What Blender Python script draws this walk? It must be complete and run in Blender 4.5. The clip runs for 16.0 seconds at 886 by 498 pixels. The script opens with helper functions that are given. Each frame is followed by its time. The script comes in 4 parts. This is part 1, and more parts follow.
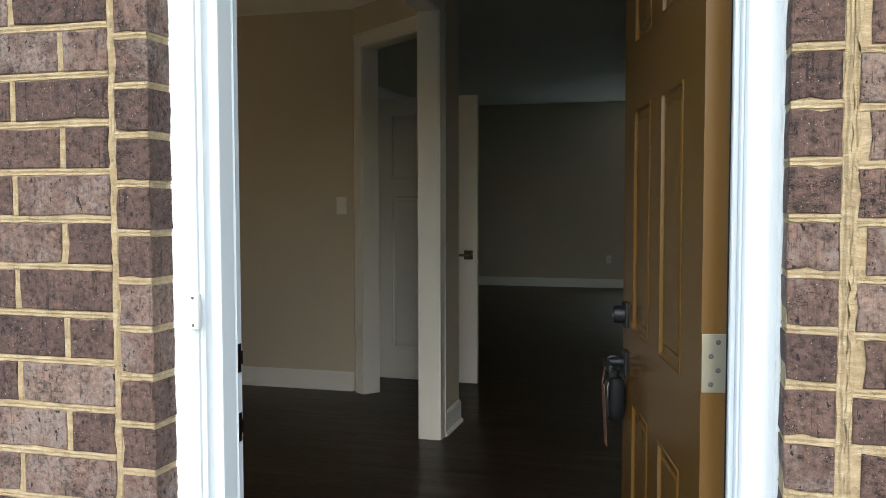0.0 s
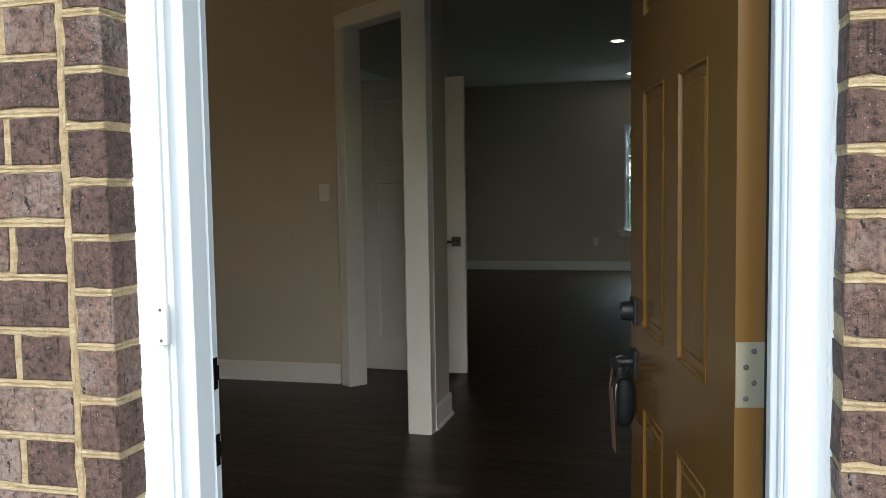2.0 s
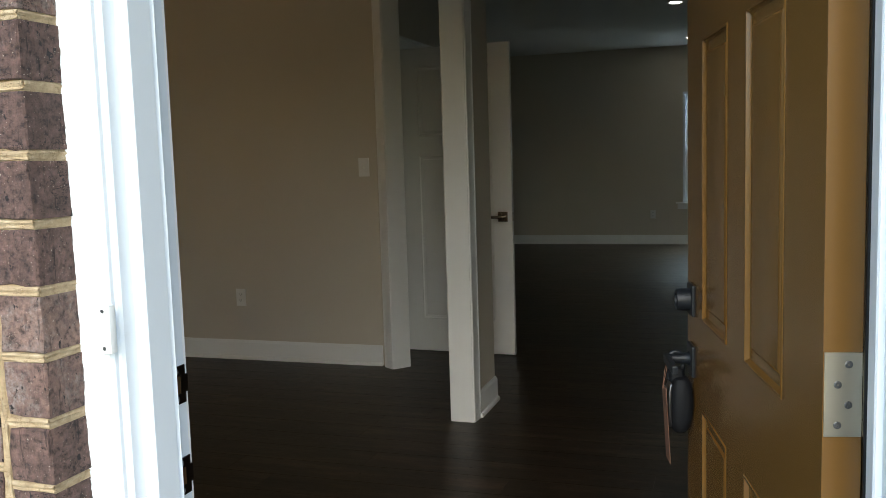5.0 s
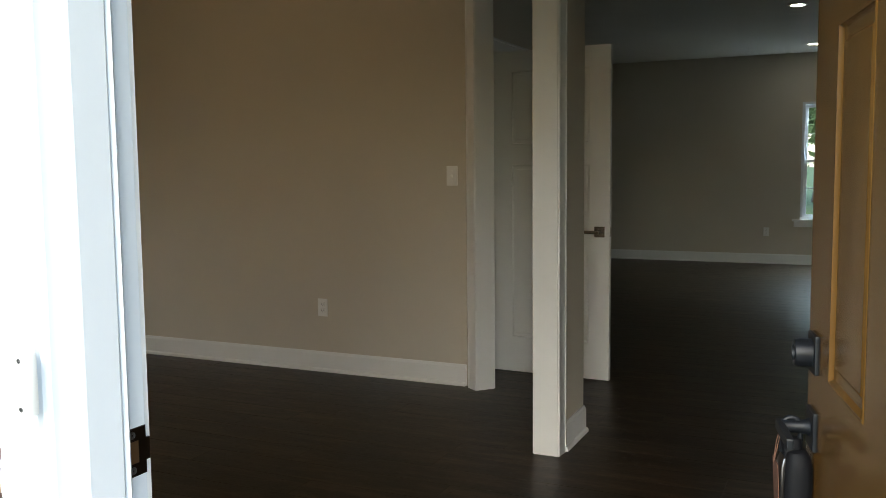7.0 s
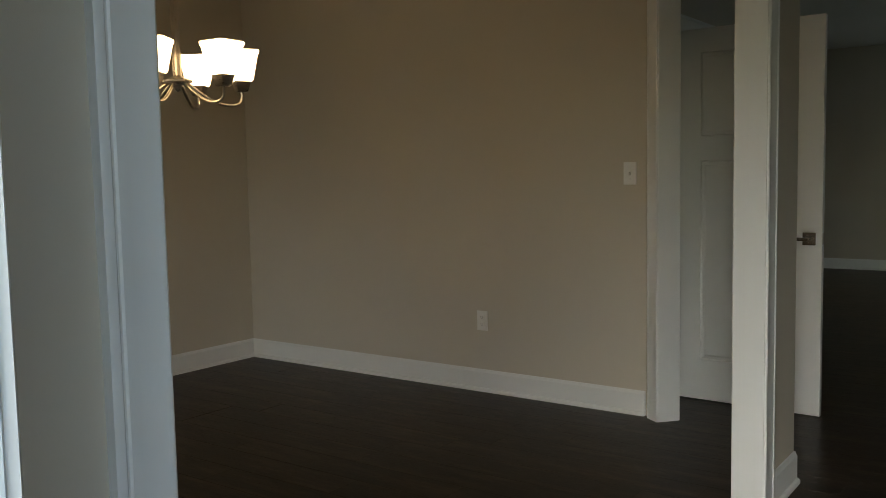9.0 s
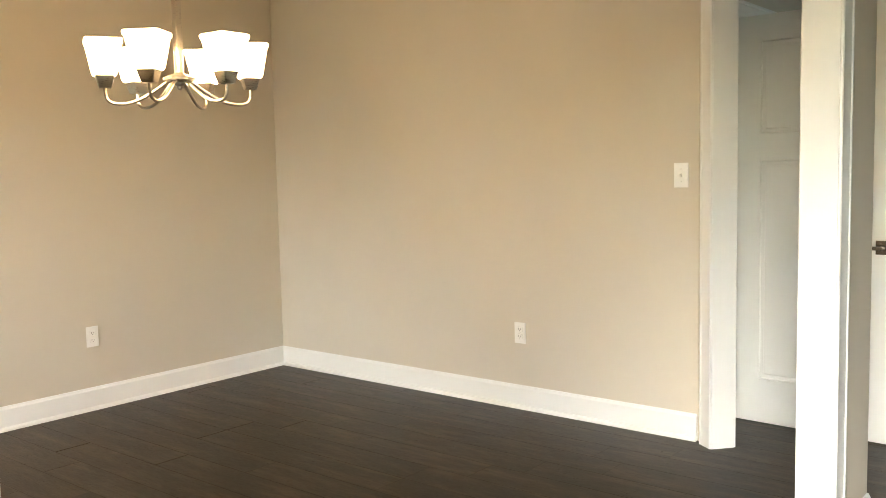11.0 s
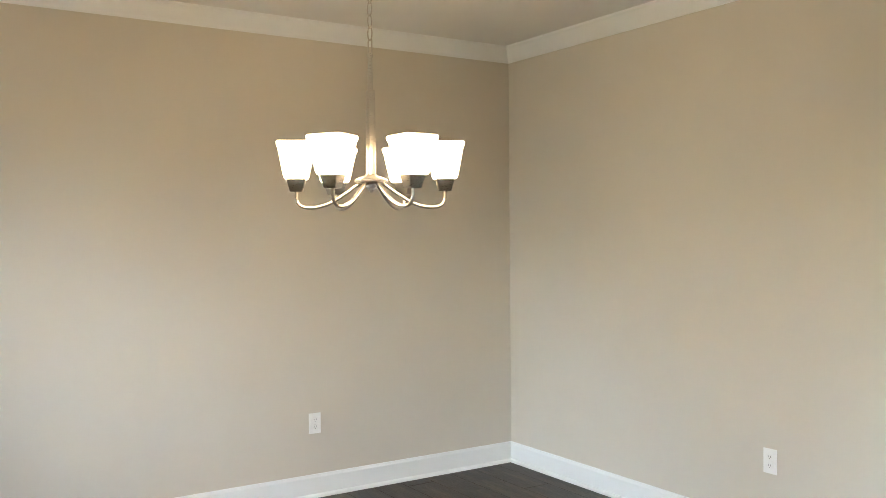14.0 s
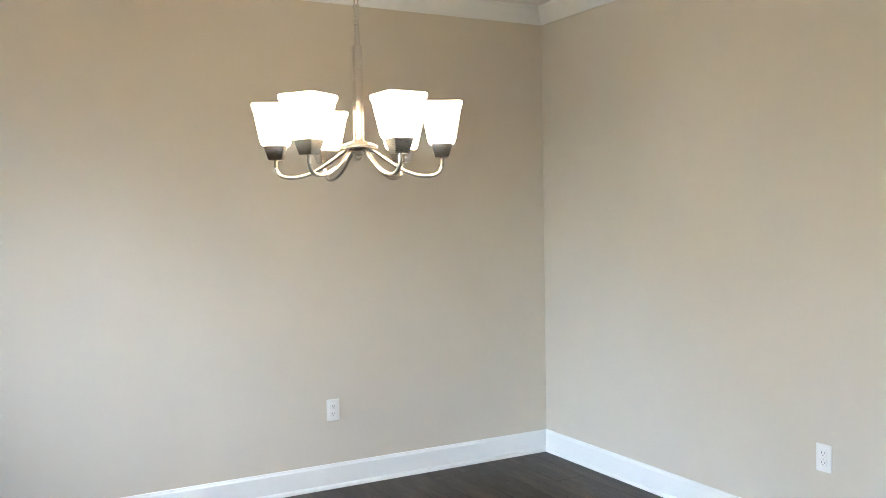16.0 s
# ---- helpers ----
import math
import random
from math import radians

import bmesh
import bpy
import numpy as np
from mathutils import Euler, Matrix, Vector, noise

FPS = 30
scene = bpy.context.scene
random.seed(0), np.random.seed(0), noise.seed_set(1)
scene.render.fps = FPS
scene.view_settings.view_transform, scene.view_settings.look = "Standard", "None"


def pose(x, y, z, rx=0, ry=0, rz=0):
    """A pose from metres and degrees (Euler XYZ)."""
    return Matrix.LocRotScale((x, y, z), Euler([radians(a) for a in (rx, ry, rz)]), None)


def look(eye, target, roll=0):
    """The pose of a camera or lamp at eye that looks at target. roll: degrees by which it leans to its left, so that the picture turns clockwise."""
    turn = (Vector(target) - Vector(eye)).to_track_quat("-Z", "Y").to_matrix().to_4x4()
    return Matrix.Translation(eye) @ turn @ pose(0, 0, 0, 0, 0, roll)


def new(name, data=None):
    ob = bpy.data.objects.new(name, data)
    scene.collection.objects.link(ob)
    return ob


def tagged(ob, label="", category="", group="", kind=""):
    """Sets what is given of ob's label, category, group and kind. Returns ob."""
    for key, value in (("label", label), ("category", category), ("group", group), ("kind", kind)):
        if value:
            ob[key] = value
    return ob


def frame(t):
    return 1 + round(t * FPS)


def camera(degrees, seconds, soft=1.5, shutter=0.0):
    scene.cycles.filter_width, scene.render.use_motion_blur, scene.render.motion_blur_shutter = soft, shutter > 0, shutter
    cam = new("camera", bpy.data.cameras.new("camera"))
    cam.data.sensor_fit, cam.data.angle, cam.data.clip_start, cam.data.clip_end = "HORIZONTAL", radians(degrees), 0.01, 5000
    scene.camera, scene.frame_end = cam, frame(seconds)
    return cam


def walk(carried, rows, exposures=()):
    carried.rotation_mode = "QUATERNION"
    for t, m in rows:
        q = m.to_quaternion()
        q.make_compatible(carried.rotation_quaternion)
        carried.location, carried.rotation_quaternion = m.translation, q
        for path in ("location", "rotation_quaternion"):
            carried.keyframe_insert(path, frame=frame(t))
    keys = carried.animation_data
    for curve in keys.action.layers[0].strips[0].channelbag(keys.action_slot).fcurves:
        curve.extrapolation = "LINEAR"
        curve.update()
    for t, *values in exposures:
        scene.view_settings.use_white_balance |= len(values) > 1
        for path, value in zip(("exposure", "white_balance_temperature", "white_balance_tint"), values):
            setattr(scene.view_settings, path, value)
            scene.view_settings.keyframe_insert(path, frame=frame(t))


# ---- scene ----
cam = camera(53.3, 16.0, soft=0.65)
PATH = [
    (0, (0.096, 0.085, 1.316), (-0.443, 2.008, 1.204), -0.1),
    (0.5, (0.076, 0.124, 1.32), (-0.437, 2.053, 1.192), -0.3),
    (1, (0.054, 0.162, 1.331), (-0.446, 2.093, 1.197), -0.4),
    (1.5, (0.043, 0.198, 1.338), (-0.457, 2.129, 1.194), -0.7),
    (2, (0.024, 0.249, 1.336), (-0.478, 2.179, 1.184), -0.9),
    (2.5, (0.005, 0.289, 1.331), (-0.455, 2.228, 1.172), -1.0),
    (3, (-0.01, 0.322, 1.323), (-0.444, 2.267, 1.148), -1.2),
    (3.5, (-0.013, 0.352, 1.316), (-0.462, 2.293, 1.14), -1.3),
    (4, (-0.003, 0.404, 1.319), (-0.482, 2.336, 1.128), -1.4),
    (4.5, (0.017, 0.474, 1.326), (-0.533, 2.386, 1.123), -1.7),
    (7, (-0.013, 0.871, 1.328), (-0.854, 2.676, 1.143), -0.6),
    (7.5, (-0.109, 0.988, 1.34), (-0.993, 2.775, 1.176), -0.8),
    (8, (-0.156, 1.085, 1.306), (-1.126, 2.825, 1.136), -1.4),
    (8.5, (-0.22, 1.254, 1.29), (-1.329, 2.91, 1.121), -1.1),
    (11, (-0.414, 1.738, 1.33), (-1.678, 3.277, 1.149), -1.3),
    (11.5, (-0.390, 1.857, 1.402), (-1.874, 3.187, 1.234), -0.9),
    (12, (-0.394, 1.930, 1.445), (-1.965, 3.150, 1.254), -0.7),
    (12.5, (-0.462, 2.001, 1.46), (-2.036, 3.224, 1.285), -0.9),
    (13, (-0.509, 2.08, 1.482), (-2.103, 3.283, 1.378), -0.6),
    (13.5, (-0.504, 2.124, 1.483), (-2.111, 3.313, 1.417), -0.4),
    (14, (-0.514, 2.211, 1.493), (-2.195, 3.293, 1.458), -0.5),
    (14.5, (-0.526, 2.287, 1.495), (-2.325, 3.161, 1.494), -0.5),
    (15, (-0.567, 2.379, 1.489), (-2.392, 3.196, 1.471), -0.7),
    (15.5, (-0.603, 2.47, 1.47), (-2.424, 3.296, 1.417), -0.7),
    (16, (-0.689, 2.565, 1.467), (-2.443, 3.524, 1.387), -1.0),
]
EXPOSURES = [(0.0, 1.88, 6550, 4), (4.7, 2.02, 6500, 4), (7.0, 2.6, 6750, 5), (8.7, 2.35, 6450, 3), (10.8, 4.87, 6700, 6), (12.5, 4.82, 5920, 4), (13.3, 4.8, 5800, 3), (14.5, 4.83, 5200, 3), (16.0, 4.98, 5000, 3)]
walk(cam, [(t, look(eye, target, roll)) for t, eye, target, roll in PATH], EXPOSURES)

# ---- world and light ----
world = bpy.data.worlds.new("sky")
scene.world = world
world.use_nodes = True
wn, wl = world.node_tree.nodes, world.node_tree.links
sky = wn.new("ShaderNodeTexSky")
sky.sky_type = "NISHITA"
sky.sun_disc = False
sky.sun_elevation, sky.sun_rotation = radians(33), radians(168)
sky.air_density, sky.dust_density, sky.ozone_density = 1.0, 1.2, 1.6
wl.new(sky.outputs["Color"], wn["Background"].inputs["Color"])
wn["Background"].inputs["Strength"].default_value = 0.115

sun_data = bpy.data.lights.new("sun", "SUN")
sun_data.energy, sun_data.angle, sun_data.color = 0.5, radians(50), (0.95, 0.97, 1.0)
sun = new("sun", sun_data)
sun.matrix_world = look((2.1, -10, 6.6), (0, 0, 0))


def sky_panel(name, eye, target, width, height, watts, colour, spread):
    """An area lamp that stands in for the sky's light in a window: it shines in and down, as the sky does."""
    data = bpy.data.lights.new(name, "AREA")
    data.shape, data.size, data.size_y, data.energy, data.color, data.spread = "RECTANGLE", width, height, watts, colour, radians(spread)
    ob = new(name, data)
    ob.matrix_world = look(eye, target)
    return ob


LIVING_DAYLIGHT, ADDED_DAYLIGHT = 25.0, 2.5
sky_panel("daylight_living_window", (-0.195, 13.85, 2.62), (-0.195, 11.4, 0.5), 0.9, 0.7, LIVING_DAYLIGHT, (0.72, 0.89, 1.0), 130)
# Panel in an unseen, added side opening; it brightens the far living room wall.
sky_panel("added_side_daylight", (3.64, 11.2, 1.40), (2.6, 11.3, 0.35), 1.5, 1.3, ADDED_DAYLIGHT, (0.86, 0.95, 1.0), 95)

# ---- materials ----


def nodes_of(name):
    m = bpy.data.materials.new(name)
    m.use_nodes = True
    n, l = m.node_tree.nodes, m.node_tree.links
    return m, n, l, n["Principled BSDF"]


def noise_of(n, l, scale, detail=4.0, stretch=(1, 1, 1), coords="Object", rough=0.55):
    tc, mp, nz = n.new("ShaderNodeTexCoord"), n.new("ShaderNodeMapping"), n.new("ShaderNodeTexNoise")
    mp.inputs["Scale"].default_value = stretch
    l.new(tc.outputs[coords], mp.inputs["Vector"])
    l.new(mp.outputs["Vector"], nz.inputs["Vector"])
    nz.inputs["Scale"].default_value, nz.inputs["Detail"].default_value, nz.inputs["Roughness"].default_value = scale, detail, rough
    return nz


def ramp_of(n, l, fac, stops):
    r = n.new("ShaderNodeValToRGB")
    while len(r.color_ramp.elements) < len(stops):
        r.color_ramp.elements.new(0.5)
    for e, (p, c) in zip(r.color_ramp.elements, stops):
        e.position, e.color = p, (*c, 1)
    l.new(fac, r.inputs["Fac"])
    return r


def bump_of(n, l, height, strength, distance, bsdf):
    b = n.new("ShaderNodeBump")
    b.inputs["Strength"].default_value, b.inputs["Distance"].default_value = strength, distance
    l.new(height, b.inputs["Height"])
    l.new(b.outputs["Normal"], bsdf.inputs["Normal"])
    return b


def scaled(c, k):
    return tuple(min(1.0, v * k) for v in c)


def painted(name, colour, rough=0.6, vary=0.06, grain=900.0, bump=0.06, large=1.3, metal=0.0):
    """Paint: a slow drift of tone, fine roller stipple."""
    m, n, l, b = nodes_of(name)
    slow, fine = noise_of(n, l, large, 3), noise_of(n, l, grain, 2)
    r = ramp_of(n, l, slow.outputs["Fac"], [(0.3, scaled(colour, 1 - vary)), (0.7, scaled(colour, 1 + vary))])
    l.new(r.outputs["Color"], b.inputs["Base Color"])
    b.inputs["Roughness"].default_value, b.inputs["Metallic"].default_value = rough, metal
    bump_of(n, l, fine.outputs["Fac"], bump, 0.002, b)
    return m


def brick_material():
    """Wire-cut brick: each one its own tone, crusted blotches, drag lines, cracks and pale specks."""
    m, n, l, b = nodes_of("wire_cut_brick")
    info, tc, mul, shift = n.new("ShaderNodeObjectInfo"), n.new("ShaderNodeTexCoord"), n.new("ShaderNodeMath"), n.new("ShaderNodeVectorMath")
    tone = ramp_of(n, l, info.outputs["Random"], [(0.0, (0.086, 0.050, 0.042)), (0.45, (0.123, 0.072, 0.058)), (0.8, (0.160, 0.098, 0.079)), (1.0, (0.215, 0.142, 0.114))])
    mul.operation, mul.inputs[1].default_value = "MULTIPLY", 29.0
    shift.operation = "ADD"
    l.new(info.outputs["Random"], mul.inputs[0])
    l.new(tc.outputs["Object"], shift.inputs[0])
    l.new(mul.outputs["Value"], shift.inputs[1])

    def grain(scale, detail, stretch=(1, 1, 1), rough=0.7):
        mp, nz = n.new("ShaderNodeMapping"), n.new("ShaderNodeTexNoise")
        mp.inputs["Scale"].default_value = stretch
        l.new(shift.outputs["Vector"], mp.inputs["Vector"])
        l.new(mp.outputs["Vector"], nz.inputs["Vector"])
        nz.inputs["Scale"].default_value, nz.inputs["Detail"].default_value, nz.inputs["Roughness"].default_value = scale, detail, rough
        return nz.outputs["Fac"]

    def math_of(op, a, c):
        q = n.new("ShaderNodeMath")
        q.operation = op
        for k, v in enumerate((a, c)):
            if isinstance(v, float):
                q.inputs[k].default_value = v
            else:
                l.new(v, q.inputs[k])
        return q.outputs["Value"]

    def tint(a, c, kind="MULTIPLY"):
        q = n.new("ShaderNodeMix")
        q.data_type, q.blend_type = "RGBA", kind
        q.inputs["Factor"].default_value = 1.0
        l.new(a, q.inputs["A"])
        l.new(c, q.inputs["B"])
        return q.outputs["Result"]

    blotch, crust, drag = grain(22.0, 8.0), grain(95.0, 6.0), grain(110.0, 4.0, (1, 1, 0.10))
    patches = ramp_of(n, l, blotch, [(0.34, (0.56, 0.55, 0.55)), (0.44, (0.93, 0.92, 0.92)), (0.66, (1.35, 1.33, 1.32))]).outputs["Color"]
    fine = ramp_of(n, l, crust, [(0.36, (0.36, 0.35, 0.35)), (0.46, (0.96, 0.96, 0.96)), (0.66, (1.60, 1.57, 1.53))]).outputs["Color"]
    lines = ramp_of(n, l, drag, [(0.32, (0.30, 0.28, 0.28)), (0.40, (1.0, 1.0, 1.0))]).outputs["Color"]
    ridge = math_of("ABSOLUTE", math_of("SUBTRACT", grain(26.0, 5.0, (1, 1, 2.6)), 0.5), 0.0)
    where = math_of("GREATER_THAN", grain(9.0, 2.0), 0.57)
    crack = math_of("MULTIPLY", math_of("LESS_THAN", ridge, 0.010), where)
    gaps = ramp_of(n, l, crack, [(0.0, (1, 1, 1)), (1.0, (0.12, 0.11, 0.11))]).outputs["Color"]
    colour = tint(tint(tint(tint(tone.outputs["Color"], patches), fine), lines), gaps)
    crusted = math_of("MULTIPLY", math_of("GREATER_THAN", info.outputs["Random"], 0.55), math_of("MULTIPLY", ramp_of(n, l, grain(17.0, 7.0, (1, 1, 0.7)), [(0.47, (0, 0, 0)), (0.62, (1, 1, 1))]).outputs["Color"], ramp_of(n, l, grain(150.0, 4.0), [(0.38, (0, 0, 0)), (0.58, (0.75, 0.75, 0.75))]).outputs["Color"]))
    chalk = n.new("ShaderNodeMix")
    chalk.data_type = "RGBA"
    l.new(crusted, chalk.inputs["Factor"])
    l.new(colour, chalk.inputs["A"])
    chalk.inputs["B"].default_value = (0.33, 0.27, 0.24, 1)
    pits = math_of("GREATER_THAN", grain(70.0, 3.0, (1, 1, 0.6)), 0.655)
    pitted = n.new("ShaderNodeMix")
    pitted.data_type = "RGBA"
    l.new(pits, pitted.inputs["Factor"])
    l.new(chalk.outputs["Result"], pitted.inputs["A"])
    pitted.inputs["B"].default_value = (0.022, 0.015, 0.014, 1)
    colour = pitted.outputs["Result"]
    speck = grain(330.0, 2.0)
    pale = n.new("ShaderNodeMix")
    pale.data_type = "RGBA"
    l.new(math_of("GREATER_THAN", speck, 0.705), pale.inputs["Factor"])
    l.new(colour, pale.inputs["A"])
    pale.inputs["B"].default_value = (0.56, 0.46, 0.36, 1)
    l.new(pale.outputs["Result"], b.inputs["Base Color"])
    b.inputs["Roughness"].default_value = 0.85
    relief = math_of("ADD", math_of("ADD", math_of("MULTIPLY", crust, 0.6), blotch), math_of("SUBTRACT", math_of("SUBTRACT", math_of("MULTIPLY", drag, 0.5), math_of("MULTIPLY", crack, 0.5)), math_of("MULTIPLY", pits, 0.5)))
    bump_of(n, l, relief, 1.0, 0.012, b)
    return m


def mortar_material():
    """Sandy buff mortar with ragged tooling and hairline cracks."""
    m, n, l, b = nodes_of("buff_mortar")
    sand, slow, vein = noise_of(n, l, 420, 4), noise_of(n, l, 60, 7, (0.5, 1, 1.4), rough=0.7), noise_of(n, l, 12, 5, rough=0.6)
    r = ramp_of(n, l, slow.outputs["Fac"], [(0.25, (0.27, 0.185, 0.100)), (0.40, (0.42, 0.305, 0.178)), (0.55, (0.50, 0.375, 0.226)), (0.72, (0.66, 0.52, 0.355))])
    crack = ramp_of(n, l, vein.outputs["Fac"], [(0.494, (1, 1, 1)), (0.499, (0.74, 0.71, 0.66)), (0.501, (0.74, 0.71, 0.66)), (0.506, (1, 1, 1))])
    mix = n.new("ShaderNodeMix")
    mix.data_type, mix.blend_type = "RGBA", "MULTIPLY"
    mix.inputs["Factor"].default_value = 1.0
    l.new(r.outputs["Color"], mix.inputs["A"])
    l.new(crack.outputs["Color"], mix.inputs["B"])
    l.new(mix.outputs["Result"], b.inputs["Base Color"])
    b.inputs["Roughness"].default_value = 0.95
    add, cut = n.new("ShaderNodeMath"), n.new("ShaderNodeMath")
    l.new(sand.outputs["Fac"], add.inputs[0])
    l.new(slow.outputs["Fac"], add.inputs[1])
    l.new(add.outputs["Value"], cut.inputs[0])
    l.new(crack.outputs["Color"], cut.inputs[1])
    bump_of(n, l, cut.outputs["Value"], 0.9, 0.005, b)
    return m


def plank_material():
    """Dark brown-grey vinyl planks, their grain along x, each plank a tone of its own."""
    m, n, l, b = nodes_of("dark_plank_flooring")
    info, tc, off, mp = n.new("ShaderNodeObjectInfo"), n.new("ShaderNodeTexCoord"), n.new("ShaderNodeVectorMath"), n.new("ShaderNodeMapping")
    sc = n.new("ShaderNodeMath")
    sc.operation = "MULTIPLY"
    sc.inputs[1].default_value = 37.0
    l.new(info.outputs["Random"], sc.inputs[0])
    comb = n.new("ShaderNodeCombineXYZ")
    for k in ("X", "Y", "Z"):
        l.new(sc.outputs["Value"], comb.inputs[k])
    off.operation = "ADD"
    l.new(tc.outputs["Object"], off.inputs[0])
    l.new(comb.outputs["Vector"], off.inputs[1])
    mp.inputs["Scale"].default_value = (0.7, 4.2, 1.0)
    l.new(off.outputs["Vector"], mp.inputs["Vector"])
    grain, fine = n.new("ShaderNodeTexNoise"), n.new("ShaderNodeTexNoise")
    for nz, s, d in ((grain, 3.2, 7.0), (fine, 34.0, 4.0)):
        l.new(mp.outputs["Vector"], nz.inputs["Vector"])
        nz.inputs["Scale"].default_value, nz.inputs["Detail"].default_value, nz.inputs["Roughness"].default_value = s, d, 0.65
    r = ramp_of(n, l, grain.outputs["Fac"], [(0.28, (0.0085, 0.0056, 0.0034)), (0.5, (0.025, 0.0163, 0.0093)), (0.72, (0.068, 0.0455, 0.0265))])
    tone = ramp_of(n, l, info.outputs["Random"], [(0.0, (0.78, 0.78, 0.78)), (1.0, (1.22, 1.22, 1.24))])
    mix = n.new("ShaderNodeMix")
    mix.data_type, mix.blend_type = "RGBA", "MULTIPLY"
    mix.inputs["Factor"].default_value = 1.0
    l.new(r.outputs["Color"], mix.inputs["A"])
    l.new(tone.outputs["Color"], mix.inputs["B"])
    l.new(mix.outputs["Result"], b.inputs["Base Color"])
    rr = ramp_of(n, l, fine.outputs["Fac"], [(0.3, (0.26, 0.26, 0.26)), (0.7, (0.40, 0.40, 0.40))])
    l.new(rr.outputs["Color"], b.inputs["Roughness"])
    b.inputs["Specular IOR Level"].default_value = 0.11
    bump_of(n, l, fine.outputs["Fac"], 0.13, 0.0012, b)
    return m


def metal_material(name, colour, rough, brushed=True):
    m, n, l, b = nodes_of(name)
    nz = noise_of(n, l, 60, 3, (1, 1, 14) if brushed else (1, 1, 1))
    r = ramp_of(n, l, nz.outputs["Fac"], [(0.3, scaled(colour, 0.96)), (0.7, colour)])
    l.new(r.outputs["Color"], b.inputs["Base Color"])
    rr = ramp_of(n, l, nz.outputs["Fac"], [(0.3, (rough * 0.92,) * 3), (0.7, (rough * 1.1,) * 3)])
    l.new(rr.outputs["Color"], b.inputs["Roughness"])
    b.inputs["Metallic"].default_value = 1.0
    return m


def glass_material():
    m, n, l, b = nodes_of("window_glass")
    b.inputs["Transmission Weight"].default_value, b.inputs["Roughness"].default_value, b.inputs["IOR"].default_value = 1.0, 0.0, 1.45
    return m


def shade_material():
    m, n, l, b = nodes_of("lit_opal_glass")
    b.inputs["Base Color"].default_value, b.inputs["Roughness"].default_value = (0.9, 0.88, 0.84, 1), 0.25
    b.inputs["Emission Color"].default_value, b.inputs["Emission Strength"].default_value = (1.0, 0.66, 0.34, 1), SHADE_GLOW
    return m


def glow_material(name, colour, strength):
    m, n, l, b = nodes_of(name)
    b.inputs["Base Color"].default_value = (0.9, 0.9, 0.9, 1)
    b.inputs["Emission Color"].default_value, b.inputs["Emission Strength"].default_value = (*colour, 1), strength
    return m


def leafy_material(name, dark, light):
    m, n, l, b = nodes_of(name)
    nz = noise_of(n, l, 3.0, 5)
    r = ramp_of(n, l, nz.outputs["Fac"], [(0.3, dark), (0.7, light)])
    l.new(r.outputs["Color"], b.inputs["Base Color"])
    b.inputs["Roughness"].default_value = 0.8
    return m


SHADE_GLOW = 1.1
WALL = painted("greige_wall_paint", (0.60, 0.545, 0.455), 0.75, 0.025, 700, 0.08)
CEILING = painted("flat_ceiling_paint", (0.72, 0.70, 0.66), 0.9, 0.02, 500, 0.08)
TRIM = painted("white_semigloss_trim", (0.80, 0.80, 0.78), 0.35, 0.015, 300, 0.02)
VINYL = painted("white_exterior_trim", (0.70, 0.735, 0.77), 0.4, 0.02, 120, 0.04)
DOOR = painted("ochre_brown_door_enamel", (0.140, 0.070, 0.0175), 0.24, 0.04, 250, 0.03)
LEAF = painted("white_door_paint", (0.78, 0.78, 0.76), 0.4, 0.015, 300, 0.03)
PLATE = painted("white_plastic_plate", (0.82, 0.81, 0.78), 0.3, 0.01, 100, 0.01)
DARKSLOT = painted("dark_slot", (0.05, 0.045, 0.04), 0.6, 0.05, 100, 0.01)
CAULK = painted("white_caulk", (0.80, 0.80, 0.80), 0.55, 0.03, 60, 0.3)
BRICK, MORTAR, PLANK = brick_material(), mortar_material(), plank_material()
NICKEL = metal_material("brushed_nickel", (0.54, 0.495, 0.435), 0.29)
KNOB = metal_material("satin_nickel_lever", (0.20, 0.175, 0.15), 0.25, False)
ZINC = metal_material("satin_nickel_hinge", (0.46, 0.42, 0.34), 0.40)
BRASS = metal_material("raw_socket", (0.30, 0.19, 0.10), 0.5, False)
BRONZE = metal_material("dark_bronze", (0.045, 0.038, 0.034), 0.35, False)
HARDWARE = painted("black_door_hardware", (0.008, 0.010, 0.013), 0.42, 0.1, 200, 0.03)
HARDWARE.node_tree.nodes["Principled BSDF"].inputs["Specular IOR Level"].default_value = 0.3
BLACK = painted("black_rubberised_metal", (0.006, 0.0065, 0.008), 0.6, 0.1, 200, 0.05)
BLACK.node_tree.nodes["Principled BSDF"].inputs["Specular IOR Level"].default_value = 0.2
GREYMETAL = metal_material("worn_steel", (0.20, 0.20, 0.205), 0.4, False)
CARD = painted("orange_paper_tag", (0.13, 0.060, 0.036), 0.8, 0.06, 200, 0.05)
SUBFLOOR = painted("dark_joint", (0.008, 0.006, 0.005), 0.8, 0.1, 50, 0.1)
CONCRETE = painted("porch_concrete", (0.30, 0.29, 0.27), 0.9, 0.12, 180, 0.4)
ROOF = painted("roof_shingle_grey", (0.09, 0.085, 0.08), 0.9, 0.2, 60, 0.4)
GLASS = glass_material()
SHADE = shade_material()
CAN = glow_material("lit_downlight_lens", (1.0, 0.95, 0.87), 9.0)
GRASS = leafy_material("lawn_grass", (0.05, 0.10, 0.022), (0.11, 0.19, 0.045))
LEAVES = leafy_material("tree_leaves", (0.045, 0.095, 0.038), (0.12, 0.19, 0.085))
BARK = leafy_material("tree_bark", (0.06, 0.045, 0.035), (0.14, 0.11, 0.085))

# ---- mesh helpers ----


